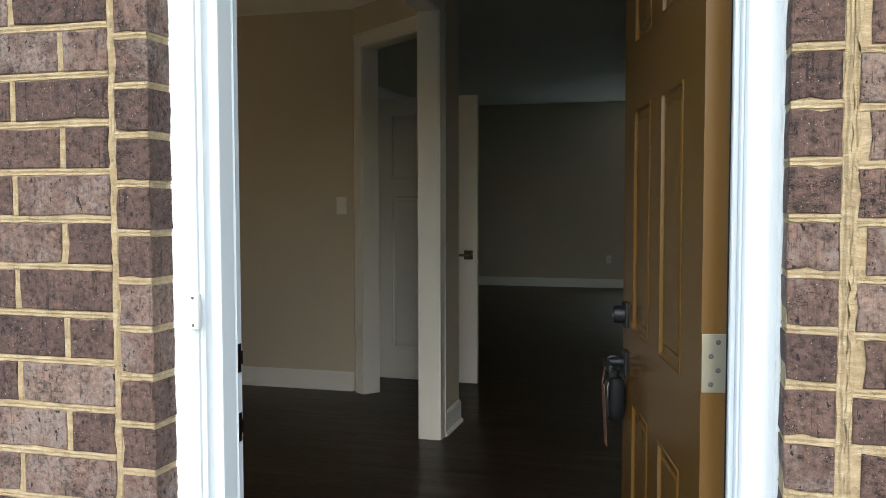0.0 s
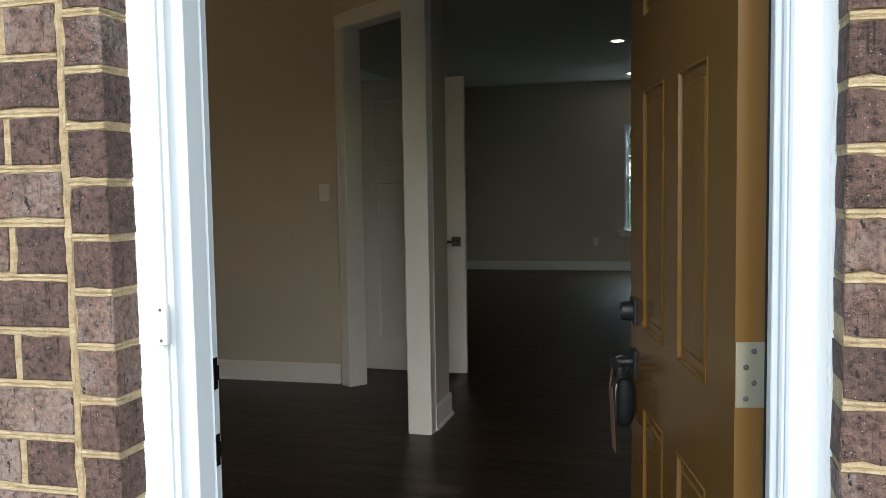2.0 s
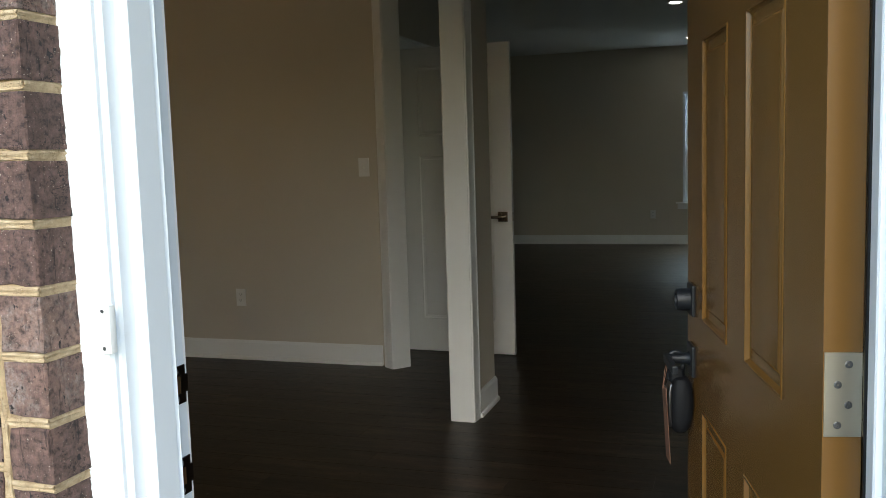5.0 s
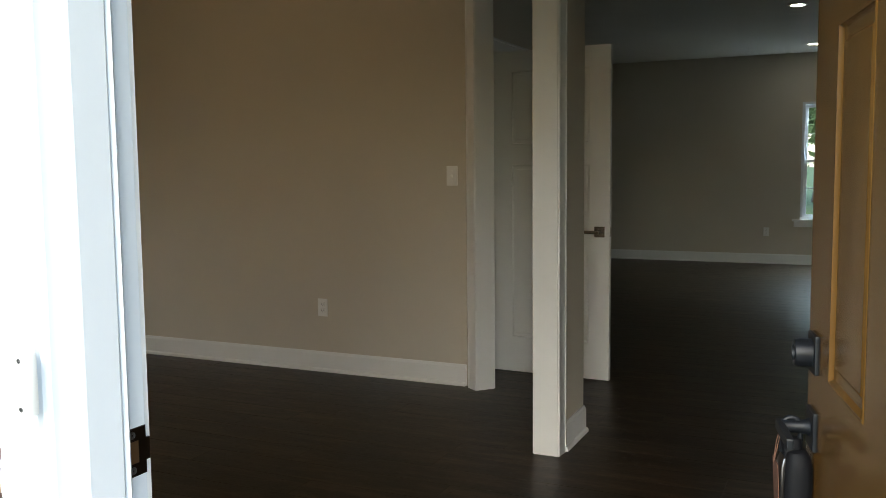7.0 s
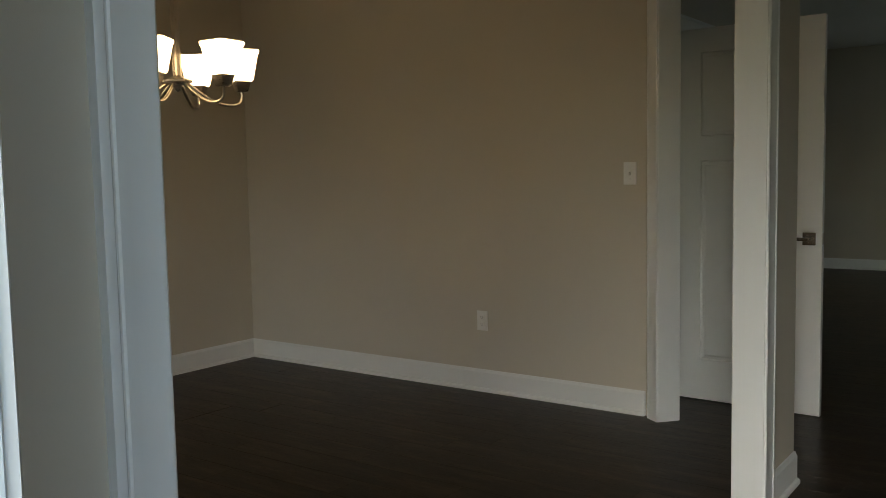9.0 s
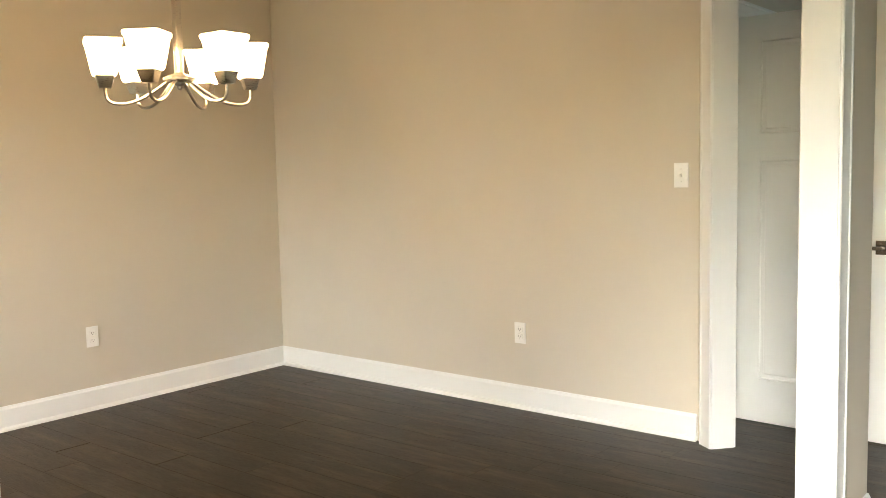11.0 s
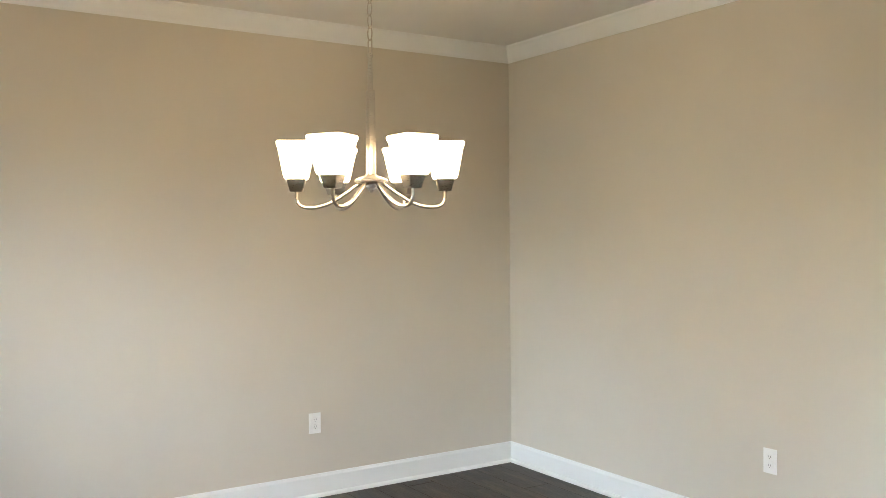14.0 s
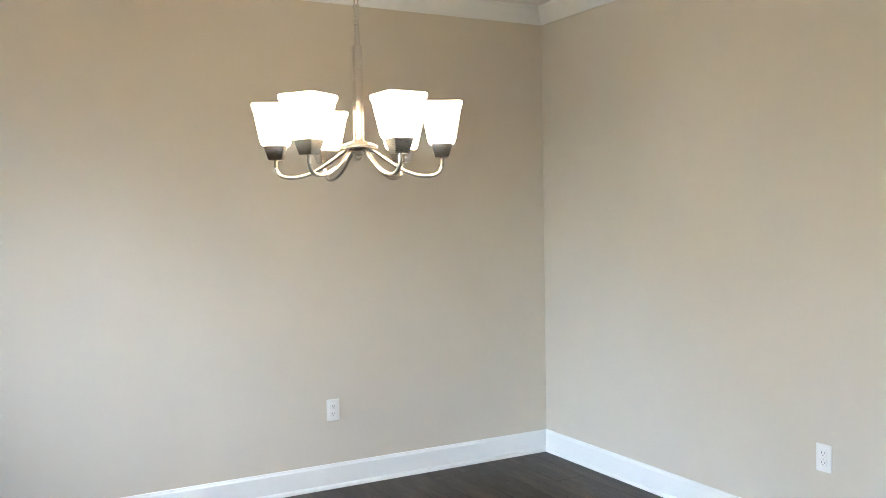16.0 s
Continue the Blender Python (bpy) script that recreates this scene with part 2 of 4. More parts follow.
def mesh_from(bm, name):
    bmesh.ops.recalc_face_normals(bm, faces=bm.faces[:])
    me = bpy.data.meshes.new(name)
    bm.to_mesh(me)
    bm.free()
    return me


def part(name, bm, material, parent=None, label="", smooth=False, m=None):
    """Links a bmesh as one mesh object, under a thing or a part."""
    me = mesh_from(bm, name)
    me.materials.append(material)
    if smooth:
        for p in me.polygons:
            p.use_smooth = True
        me.set_sharp_from_angle(angle=radians(35))
    ob = new(name, me)
    if parent:
        ob.parent = parent
    if m is not None:
        ob.matrix_basis = m
    if label:
        ob["label"] = label
    return ob


def thing(name, m, label, category, group="", kind=""):
    ob = new(name)
    ob.empty_display_size = 0.05
    ob.matrix_basis = m
    return tagged(ob, label, category, group, kind)


def add_box(bm, x0, x1, y0, y1, z0, z1, bevel=0.0):
    vs = [bm.verts.new(p) for p in ((x0, y0, z0), (x1, y0, z0), (x1, y1, z0), (x0, y1, z0), (x0, y0, z1), (x1, y0, z1), (x1, y1, z1), (x0, y1, z1))]
    fs = [bm.faces.new([vs[i] for i in f]) for f in ((3, 2, 1, 0), (4, 5, 6, 7), (0, 1, 5, 4), (1, 2, 6, 5), (2, 3, 7, 6), (3, 0, 4, 7))]
    if bevel:
        es = list({e for f in fs for e in f.edges})
        bmesh.ops.bevel(bm, geom=es, offset=bevel, segments=2, affect="EDGES", profile=0.6)
    return bm


def box(x0, x1, y0, y1, z0, z1, bevel=0.0):
    return add_box(bmesh.new(), x0, x1, y0, y1, z0, z1, bevel)


def boxes(*spans):
    bm = bmesh.new()
    for s in spans:
        add_box(bm, *s)
    return bm


def sweep(profile, path, closed=False):
    """Sweeps a profile of (out, z) pairs along a level path of (x, y) points; out is to the right of the way, mitred at the bends."""
    bm = bmesh.new()
    pts = [Vector(p) for p in path]
    rings = []
    for i, p in enumerate(pts):
        a = (p - pts[i - 1]).normalized() if i or closed else None
        b = (pts[(i + 1) % len(pts)] - p).normalized() if i + 1 < len(pts) or closed else None
        a, b = a or b, b or a
        na, nb = Vector((a.y, -a.x)), Vector((b.y, -b.x))
        mid = (na + nb).normalized()
        k = 1 / max(0.3, mid.dot(na))
        rings.append([bm.verts.new((p.x + mid.x * k * o, p.y + mid.y * k * o, z)) for o, z in profile])
    count = len(profile)
    for i in range(len(rings) - (0 if closed else 1)):
        r, s = rings[i], rings[(i + 1) % len(rings)]
        for j in range(count):
            bm.faces.new((r[j], r[(j + 1) % count], s[(j + 1) % count], s[j]))
    if not closed:
        bm.faces.new(rings[0])
        bm.faces.new(list(reversed(rings[-1])))
    return bm


def prism(profile, axis_a, axis_b, origin, along, length):
    """A profile of (a, b) pairs laid in the axes a and b at origin and drawn out along a third way."""
    bm = bmesh.new()
    A, B, O, L = Vector(axis_a), Vector(axis_b), Vector(origin), Vector(along) * length
    r = [bm.verts.new(O + A * p + B * q) for p, q in profile]
    s = [bm.verts.new(O + A * p + B * q + L) for p, q in profile]
    k = len(profile)
    for j in range(k):
        bm.faces.new((r[j], r[(j + 1) % k], s[(j + 1) % k], s[j]))
    bm.faces.new(r)
    bm.faces.new(list(reversed(s)))
    return bm


def lathe(profile, count=24, bm=None, m=Matrix()):
    """A turned shape about z, from (radius, z) pairs."""
    bm = bm or bmesh.new()
    rings = [[bm.verts.new(m @ Vector((r * math.cos(2 * math.pi * k / count), r * math.sin(2 * math.pi * k / count), z))) for k in range(count)] for r, z in profile]
    for a, b in zip(rings, rings[1:]):
        for k in range(count):
            bm.faces.new((a[k], a[(k + 1) % count], b[(k + 1) % count], b[k]))
    bm.faces.new(list(reversed(rings[0])))
    bm.faces.new(rings[-1])
    return bm


def tube(points, radius, count=10, closed=False, bm=None):
    bm = bm or bmesh.new()
    pts = [Vector(p) for p in points]
    rings = []
    up = Vector((0, 0, 1))
    n = len(pts)
    for i, p in enumerate(pts):
        a = pts[(i + 1) % n] if closed or i + 1 < n else p
        b = pts[i - 1] if closed or i else p
        t = (a - b).normalized()
        side = t.cross(up)
        if side.length < 0.2:
            side = t.cross(Vector((0.3, 1, 0)))
        side.normalize()
        other = side.cross(t).normalized()
        rings.append([bm.verts.new(p + radius * (math.cos(2 * math.pi * k / count) * side + math.sin(2 * math.pi * k / count) * other)) for k in range(count)])
    for i in range(n if closed else n - 1):
        r, s = rings[i], rings[(i + 1) % n]
        for k in range(count):
            bm.faces.new((r[k], r[(k + 1) % count], s[(k + 1) % count], s[k]))
    if not closed:
        bm.faces.new(list(reversed(rings[0])))
        bm.faces.new(rings[-1])
    return bm


def smooth_path(points, steps=6):
    """A soft line through a few points."""
    pts = [Vector(p) for p in points]
    out = []
    for i in range(len(pts) - 1):
        p0, p1, p2, p3 = pts[max(i - 1, 0)], pts[i], pts[i + 1], pts[min(i + 2, len(pts) - 1)]
        for k in range(steps):
            t = k / steps
            out.append(0.5 * ((2 * p1) + (p2 - p0) * t + (2 * p0 - 5 * p1 + 4 * p2 - p3) * t * t + (3 * p1 - p0 - 3 * p2 + p3) * t ** 3))
    return out + [pts[-1]]


def structure(ob, label, category):
    return tagged(ob, label, category, kind="structure")

# ---- plan (metres) ----
BRICK_Y, FRONT_Y = 1.410, 1.63
WEST, BACK, EAST, FAR = -5.08, 5.664, 0.75, 13.20
CEIL, CEIL_LIVING, HEAD = 2.675, 2.735, 2.31
STUB_L, STUB_R, STUB_Y, FRONT_JAMB_Y = -1.306, -1.201, 4.636, 2.054
LIV_W, LIV_E = -4.6, 3.6
HALL_X, HALL_END = -2.115, 7.6
BEND = (-2.095, BACK)
DIAG = Vector((math.cos(radians(-40)), math.sin(radians(-40)), 0))
DIAG_OUT = Vector((-DIAG.y, DIAG.x, 0))
DIAG_LEN = (STUB_L - BEND[0]) / DIAG.x
DIAG_END_Y = BEND[1] + DIAG.y * DIAG_LEN
THICK = 0.11
LIFT = 0.014

# ---- ground and shell ----
structure(part("ground", box(-400, 400, -400, 400, -0.9, -0.34), GRASS), "mown green lawn that spreads round the house", "ground")
structure(part("porch_slab", box(-3.0, 1.9, -1.7, 1.505, -0.34, -0.15, 0.01), CONCRETE), "grey concrete porch slab before the front door", "porch")
structure(part("subfloor", boxes((WEST, EAST, 1.50, BACK + 0.06, -0.12, -0.007), (LIV_W, LIV_E, BACK + 0.06, FAR, -0.12, -0.007)), SUBFLOOR), "dark underlay that shows in the plank joints", "subfloor")

wall_south = structure(part("wall_south", boxes(
    (-5.2, -4.45, 1.511, FRONT_Y, -0.3, 2.95), (-3.75, -0.77, 1.511, FRONT_Y, -0.3, 2.95), (0.19, EAST + 0.12, 1.511, FRONT_Y, -0.3, 2.95),
    (-4.45, -3.75, 1.511, FRONT_Y, -0.3, 0.75), (-4.45, -3.75, 1.511, FRONT_Y, 2.1, 2.95),
    (-0.77, 0.19, 1.511, FRONT_Y, 2.12, 2.95), (-0.77, 0.19, 1.511, FRONT_Y, -0.3, -0.03)), WALL), "greige painted front wall with the entry opening", "wall")
structure(part("wall_west", box(WEST - 0.12, WEST, FRONT_Y, BACK + THICK, -0.1, 2.95), WALL), "plain greige painted dining room side wall", "wall")
structure(part("wall_dining_back", box(WEST, BEND[0], BACK, BACK + THICK, -0.1, 2.95), WALL), "plain greige painted dining room back wall", "wall")
structure(part("wall_foyer_stub", box(STUB_L, STUB_R, STUB_Y, 5.05, -0.1, 2.95), WALL), "greige stub of wall beside the wide cased opening", "wall")
structure(part("wall_foyer_return", box(STUB_L, STUB_R, FRONT_Y, FRONT_JAMB_Y, -0.1, 2.95), WALL), "narrow greige return of wall beside the entry", "wall")
structure(part("wall_foyer_header", box(STUB_L, STUB_R, FRONT_JAMB_Y, STUB_Y, HEAD + 0.018, 2.95), WALL), "greige wall above the wide cased opening", "wall")


def along_diag(s, out, z=0.0):
    return Vector((BEND[0], BEND[1], z)) + DIAG * s + DIAG_OUT * out


def diag_block(bm, s0, s1, o0, o1, z0, z1):
    vs = [bm.verts.new(along_diag(s, o, z)) for z in (z0, z1) for s, o in ((s0, o0), (s1, o0), (s1, o1), (s0, o1))]
    for f in ((3, 2, 1, 0), (4, 5, 6, 7), (0, 1, 5, 4), (1, 2, 6, 5), (2, 3, 7, 6), (3, 0, 4, 7)):
        bm.faces.new([vs[i] for i in f])
    return bm


OPEN_A, OPEN_B = 0.137, DIAG_LEN - 0.14
bm = bmesh.new()
diag_block(bm, 0.0, OPEN_A - 0.018, 0, THICK, -0.1, 2.95)
diag_block(bm, OPEN_B + 0.018, DIAG_LEN + 0.02, 0, THICK, -0.1, 2.95)
diag_block(bm, OPEN_A - 0.018, OPEN_B + 0.018, 0, THICK, HEAD + 0.018, 2.95)
structure(part("wall_diagonal", bm, WALL), "greige angled wall with a cased opening to the hall", "wall")
structure(part("wall_foyer_east", box(EAST, EAST + 0.12, FRONT_Y, 6.4, -0.1, 2.95), WALL), "plain greige painted foyer wall behind the door", "wall")
structure(part("wall_living_south", box(EAST + 0.12, LIV_E, 6.28, 6.4, -0.1, 2.95), WALL), "plain greige painted living room wall", "wall")
# The opening holds an unseen window, added to let in extra light.
structure(part("wall_living_east", boxes((LIV_E, LIV_E + 0.12, 6.28, 10.4, -0.1, 2.95), (LIV_E, LIV_E + 0.12, 12.0, FAR + 0.15, -0.1, 2.95), (LIV_E, LIV_E + 0.12, 10.4, 12.0, -0.1, 0.70), (LIV_E, LIV_E + 0.12, 10.4, 12.0, 2.11, 2.95)), WALL), "plain greige painted living room side wall", "wall")
structure(part("wall_living_west", box(LIV_W - 0.12, LIV_W, HALL_END, FAR + 0.15, -0.1, 2.95), WALL), "plain greige painted living room side wall", "wall")
structure(part("wall_hall", boxes((HALL_X - THICK, HALL_X, BACK + THICK, 6.14, -0.1, 2.95), (HALL_X - THICK, HALL_X, 6.92, HALL_END, -0.1, 2.95), (HALL_X - THICK, HALL_X, 6.14, 6.92, 2.06, 2.95)), WALL), "greige hall wall with a closet doorway", "wall")
structure(part("wall_hall_end", box(LIV_W, HALL_X, HALL_END - THICK, HALL_END, -0.1, 2.95), WALL), "plain greige painted wall at the end of the hall", "wall")
structure(part("wall_closet", box(-3.3, -3.2, BACK + THICK, HALL_END - THICK, -0.1, 2.95), WALL), "plain greige painted closet wall", "wall")
WIN = (-0.645, 0.255, 0.60, 2.11)
structure(part("wall_north", boxes((LIV_W, WIN[0], FAR, FAR + 0.15, -0.1, 2.95), (WIN[1], LIV_E, FAR, FAR + 0.15, -0.1, 2.95), (WIN[0], WIN[1], FAR, FAR + 0.15, -0.1, WIN[2]), (WIN[0], WIN[1], FAR, FAR + 0.15, WIN[3], 2.95)), WALL), "greige painted far wall with a sash window", "wall")
structure(part("ceiling", boxes((WEST, EAST, FRONT_Y, BACK + 0.05, CEIL, 2.95)), CEILING), "flat off-white dining room and foyer ceiling", "ceiling")
structure(part("ceiling_living", boxes((LIV_W, LIV_E, BACK + 0.06, FAR, CEIL_LIVING, 2.95)), CEILING), "flat off-white living room ceiling", "ceiling")
bm = bmesh.new()
vs = [bm.verts.new(p) for p in ((-5.6, 0.9, 2.96), (4.1, 0.9, 2.96), (4.1, 13.9, 2.96), (-5.6, 13.9, 2.96), (-5.6, 7.4, 5.4), (4.1, 7.4, 5.4))]
for f in ((0, 1, 5, 4), (2, 3, 4, 5), (1, 2, 5), (3, 0, 4), (3, 2, 1, 0)):
    bm.faces.new([vs[i] for i in f])
structure(part("roof", bm, ROOF), "grey shingled gable roof over the house", "roof")

# ---- trim: baseboards, shoe, crown, casings ----
BASE = [(0, 0), (0.015, 0), (0.015, 0.124), (0.0145, 0.128), (0.012, 0.1305), (0.0115, 0.133), (0.0085, 0.137), (0.0075, 0.143), (0, 0.143)]
SHOE = [(0.015, 0), (0.0275, 0), (0.0275, 0.024), (0.0265, 0.028), (0.023, 0.033), (0.019, 0.035), (0.015, 0.0355)]
CROWN = [(0, 0), (0.008, 0), (0.012, 0.010), (0.022, 0.018), (0.040, 0.036), (0.056, 0.060), (0.066, 0.074), (0.078, 0.080), (0.082, 0.092), (0, 0.092)]


def skirting(path, label="white painted baseboard with a quarter-round shoe"):
    base = part("baseboard", sweep(BASE, path), TRIM, smooth=True)
    structure(base, label, "baseboard")
    part("shoe_moulding", sweep(SHOE, path), TRIM, base, smooth=True)


skirting([(STUB_L, FRONT_Y), (WEST, FRONT_Y), (WEST, BACK), (BEND[0] - 0.002, BACK)])
skirting([(STUB_R, STUB_Y + 0.069), (STUB_R, 5.05)])
skirting([(LIV_E, FAR), (LIV_W, FAR)][::-1])
skirting([(EAST, FRONT_Y), (EAST, 6.4)][::-1])
skirting([(HALL_X, BACK + THICK + 0.1), (HALL_X, 6.06)])
crown_path = [(STUB_L, FRONT_Y), (WEST, FRONT_Y), (WEST, BACK), (BEND[0], BACK), (STUB_L, DIAG_END_Y)]
structure(part("crown_moulding", sweep([(o, CEIL - 0.092 + z) for o, z in CROWN], crown_path, True), TRIM, smooth=True), "white crown moulding round the dining room ceiling", "moulding")

CASING = [(0, 0), (0.089, 0), (0.089, 0.0165), (0.086, 0.0185), (0.077, 0.0185), (0.073, 0.0145), (0.070, 0.0140), (0.067, 0.0160), (0.052, 0.0155), (0.014, 0.0105), (0.010, 0.0120), (0.004, 0.0120), (0, 0.009)]


def casing(u, out, origin, width, head, foot=0.0, name="door_casing", label="white painted casing round the cased opening"):
    """A casing round an opening: origin at its first foot corner, u along the wall, out away from it."""
    u, out, o, up = Vector(u), Vector(out), Vector(origin), Vector((0, 0, 1))
    c = thing(name, Matrix(), label, "casing", kind="structure")
    w, k = 0.089, 0.004
    part("side_casing", prism(CASING, -u, out, o - u * k + up * foot, up, head - foot + k), TRIM, c, smooth=True)
    part("side_casing", prism(CASING, u, out, o + u * (width + k) + up * foot, up, head - foot + k), TRIM, c, smooth=True)
    part("head_casing", prism(CASING, up, out, o - u * (w + k) + up * (head + k), u, width + 2 * (w + k)), TRIM, c, smooth=True)
    return c


def jamb_lining(u, inward, origin, width, depth, head, label):
    """Flat boards that line an opening, from one face of the wall to the other."""
    u, d, o, up = Vector(u), Vector(inward), Vector(origin), Vector((0, 0, 1))
    j = thing("jamb", Matrix(), label, "jamb", kind="structure")
    flat = [(0, 0), (0.018, 0), (0.018, depth), (0, depth)]
    part("side_jamb", prism(flat, -u, d, o, up, head), TRIM, j)
    part("side_jamb", prism(flat, u, d, o + u * width, up, head), TRIM, j)
    part("head_jamb", prism(flat, up, d, o - u * 0.018 + up * head, u, width + 0.036), TRIM, j)
    return j


Y0, Y1 = FRONT_JAMB_Y + 0.018, STUB_Y - 0.018
casing((0, 1, 0), (1, 0, 0), (STUB_R, Y0, 0), Y1 - Y0, HEAD)
casing((0, 1, 0), (-1, 0, 0), (STUB_L, Y0, 0), Y1 - Y0, HEAD)
jamb_lining((0, 1, 0), (1, 0, 0), (STUB_L - 0.002, Y0, 0), Y1 - Y0, STUB_R - STUB_L + 0.004, HEAD, "wide white painted jamb of the dining room opening")
casing(DIAG, -DIAG_OUT, along_diag(OPEN_A, 0), OPEN_B - OPEN_A, HEAD, label="white painted casing round the angled opening")
casing(DIAG, DIAG_OUT, along_diag(OPEN_A, THICK), OPEN_B - OPEN_A, HEAD, label="white painted casing round the angled opening")
jamb_lining(DIAG, DIAG_OUT, along_diag(OPEN_A, -0.002), OPEN_B - OPEN_A, THICK + 0.004, HEAD, "white painted jamb of the angled opening")
casing((0, 1, 0), (1, 0, 0), (HALL_X, 6.158, 0), 0.744, 2.045, label="white painted casing round the closet doorway")
jamb_lining((0, 1, 0), (1, 0, 0), (HALL_X - THICK, 6.158, 0), 0.744, THICK, 2.045, "white painted jamb of the closet doorway")

# ---- doors ----


def panelled_leaf(width, z0, z1, thick, columns, rows, front=True, back=True):
    """A moulded six-panel leaf: x along its width, y from the front face (0) to the back (thick)."""
    bm = bmesh.new()
    xs = sorted({0.0, width, *[v for c in columns for v in c]})
    zs = sorted({z0, z1, *[v for r in rows for v in r]})

    def ring(a0, a1, b0, b1, y):
        return [bm.verts.new(p) for p in ((a0, y, b0), (a1, y, b0), (a1, y, b1), (a0, y, b1))]

    for side, y in ((1, 0.0), (-1, thick)):
        for a0, a1 in zip(xs, xs[1:]):
            for b0, b1 in zip(zs, zs[1:]):
                r0 = ring(a0, a1, b0, b1, y)
                if (a0, a1) in columns and (b0, b1) in rows:
                    prev = r0
                    for inset, depth in ((0.0015, -0.0014), (0.0035, -0.0020), (0.0055, -0.0014), (0.008, 0.0025), (0.011, 0.0055), (0.016, 0.0062), (0.027, 0.0058), (0.029, 0.0038), (0.031, 0.0026), (0.034, 0.0022)):
                        nxt = ring(a0 + inset, a1 - inset, b0 + inset, b1 - inset, y + side * depth)
                        for k in range(4):
                            bm.faces.new((prev[k], prev[(k + 1) % 4], nxt[(k + 1) % 4], nxt[k]))
                        prev = nxt
                    bm.faces.new(prev)
                else:
                    bm.faces.new(r0)
    e = [bm.verts.new(p) for p in ((0, 0, z0), (width, 0, z0), (width, thick, z0), (0, thick, z0), (0, 0, z1), (width, 0, z1), (width, thick, z1), (0, thick, z1))]
    for f in ((3, 2, 1, 0), (4, 5, 6, 7), (1, 2, 6, 5), (3, 0, 4, 7)):
        bm.faces.new([e[i] for i in f])
    bmesh.ops.remove_doubles(bm, verts=bm.verts[:], dist=0.0001)
    return bm


def screw(parent, m, finish=None):
    part("screw", lathe([(0.0046, 0), (0.0044, 0.0007), (0.0038, 0.0009), (0.0034, 0.0002), (0.0029, 0.0009), (0.0016, 0.0009), (0.0011, -0.0010)], 14), finish or GREYMETAL, parent, m=m)


# The entry door, hinged at its right, stands open about eighty degrees.
door_m = Matrix(((-math.sin(radians(12.3)), math.cos(radians(12.3)), 0, 0.1165), (math.cos(radians(12.3)), math.sin(radians(12.3)), 0, 1.629), (0, 0, 1, 0), (0, 0, 0, 1)))
# The leaf runs along its own x; its outer face looks along -y.
entry = thing("door_1", door_m, "ochre-brown six-panel entry door standing open", "door", kind="structure")
W = 0.905
part("leaf", panelled_leaf(W, 0.022, 2.06, 0.044, [(0.167, 0.383), (0.514, 0.737)], [(0.235, 0.802), (0.984, 1.538), (1.699, 1.93)]), DOOR, entry, smooth=True)
for zc in (0.27, 1.0385, 1.81):
    h = part("hinge", box(-0.0022, 0.0004, 0.001, 0.0435, zc - 0.05, zc + 0.05, 0.0006), ZINC, entry, "satin nickel butt hinge")
    for dy, dz in ((0.028, 0.036), (0.016, 0.012), (0.028, -0.012), (0.016, -0.036)):
        screw(h, Matrix.Translation((-0.0022, dy, zc + dz)) @ Matrix.Rotation(radians(-90), 4, "Y"))
    knuckle = lathe([(0.006, -0.05), (0.0065, -0.048), (0.0065, -0.031), (0.0055, -0.030), (0.0065, -0.029), (0.0065, -0.011), (0.0055, -0.010), (0.0065, -0.009), (0.0065, 0.009), (0.0055, 0.010), (0.0065, 0.011), (0.0065, 0.029), (0.0055, 0.030), (0.0065, 0.031), (0.0065, 0.048), (0.006, 0.05)], 12)
    part("hinge_pin", knuckle, ZINC, h, m=Matrix.Translation((-0.003, 0.0505, zc)))
face = Matrix.Rotation(radians(90), 4, "X")
AX = 0.842
bolt = part("deadbolt", box(AX - 0.033, AX + 0.033, -0.008, 0.0005, 0.979, 1.045, 0.003), HARDWARE, entry, "black square deadbolt plate")
part("cylinder", lathe([(0.024, 0), (0.024, 0.018), (0.022, 0.027), (0.020, 0.028), (0.014, 0.028), (0.013, 0.024)], 28), HARDWARE, bolt, smooth=True, m=Matrix.Translation((AX, -0.008, 1.012)) @ face)
rose = part("handle_plate", box(AX - 0.033, AX + 0.033, -0.008, 0.0005, 0.850, 0.916, 0.003), HARDWARE, entry, "black square lever plate")
part("neck", lathe([(0.016, 0), (0.013, 0.006), (0.0115, 0.012), (0.0115, 0.038), (0.012, 0.044)], 20), HARDWARE, rose, smooth=True, m=Matrix.Translation((AX, -0.008, 0.885)) @ face)
part("lever", box(AX - 0.108, AX + 0.014, -0.060, -0.048, 0.876, 0.894, 0.003), HARDWARE, rose)
part("inner_lever", box(AX - 0.108, AX + 0.014, 0.100, 0.112, 0.876, 0.894, 0.003), HARDWARE, rose)
part("inner_neck", lathe([(0.024, 0), (0.013, 0.006), (0.0115, 0.012), (0.0115, 0.06)], 20), HARDWARE, rose, smooth=True, m=Matrix.Translation((AX, 0.044, 0.885)) @ Matrix.Rotation(radians(-90), 4, "X"))
part("door_sweep", box(0.004, W - 0.004, 0.003, 0.041, 0.0145, 0.022, 0.001), BLACK, entry)

# A key box hangs by its shackle from the lever's neck, with a paper tag.
lock = thing("lock_box", door_m @ Matrix.Translation((AX, -0.036, 0.885)), "black rubber-sided key lock box hanging from the door lever", "lock box")


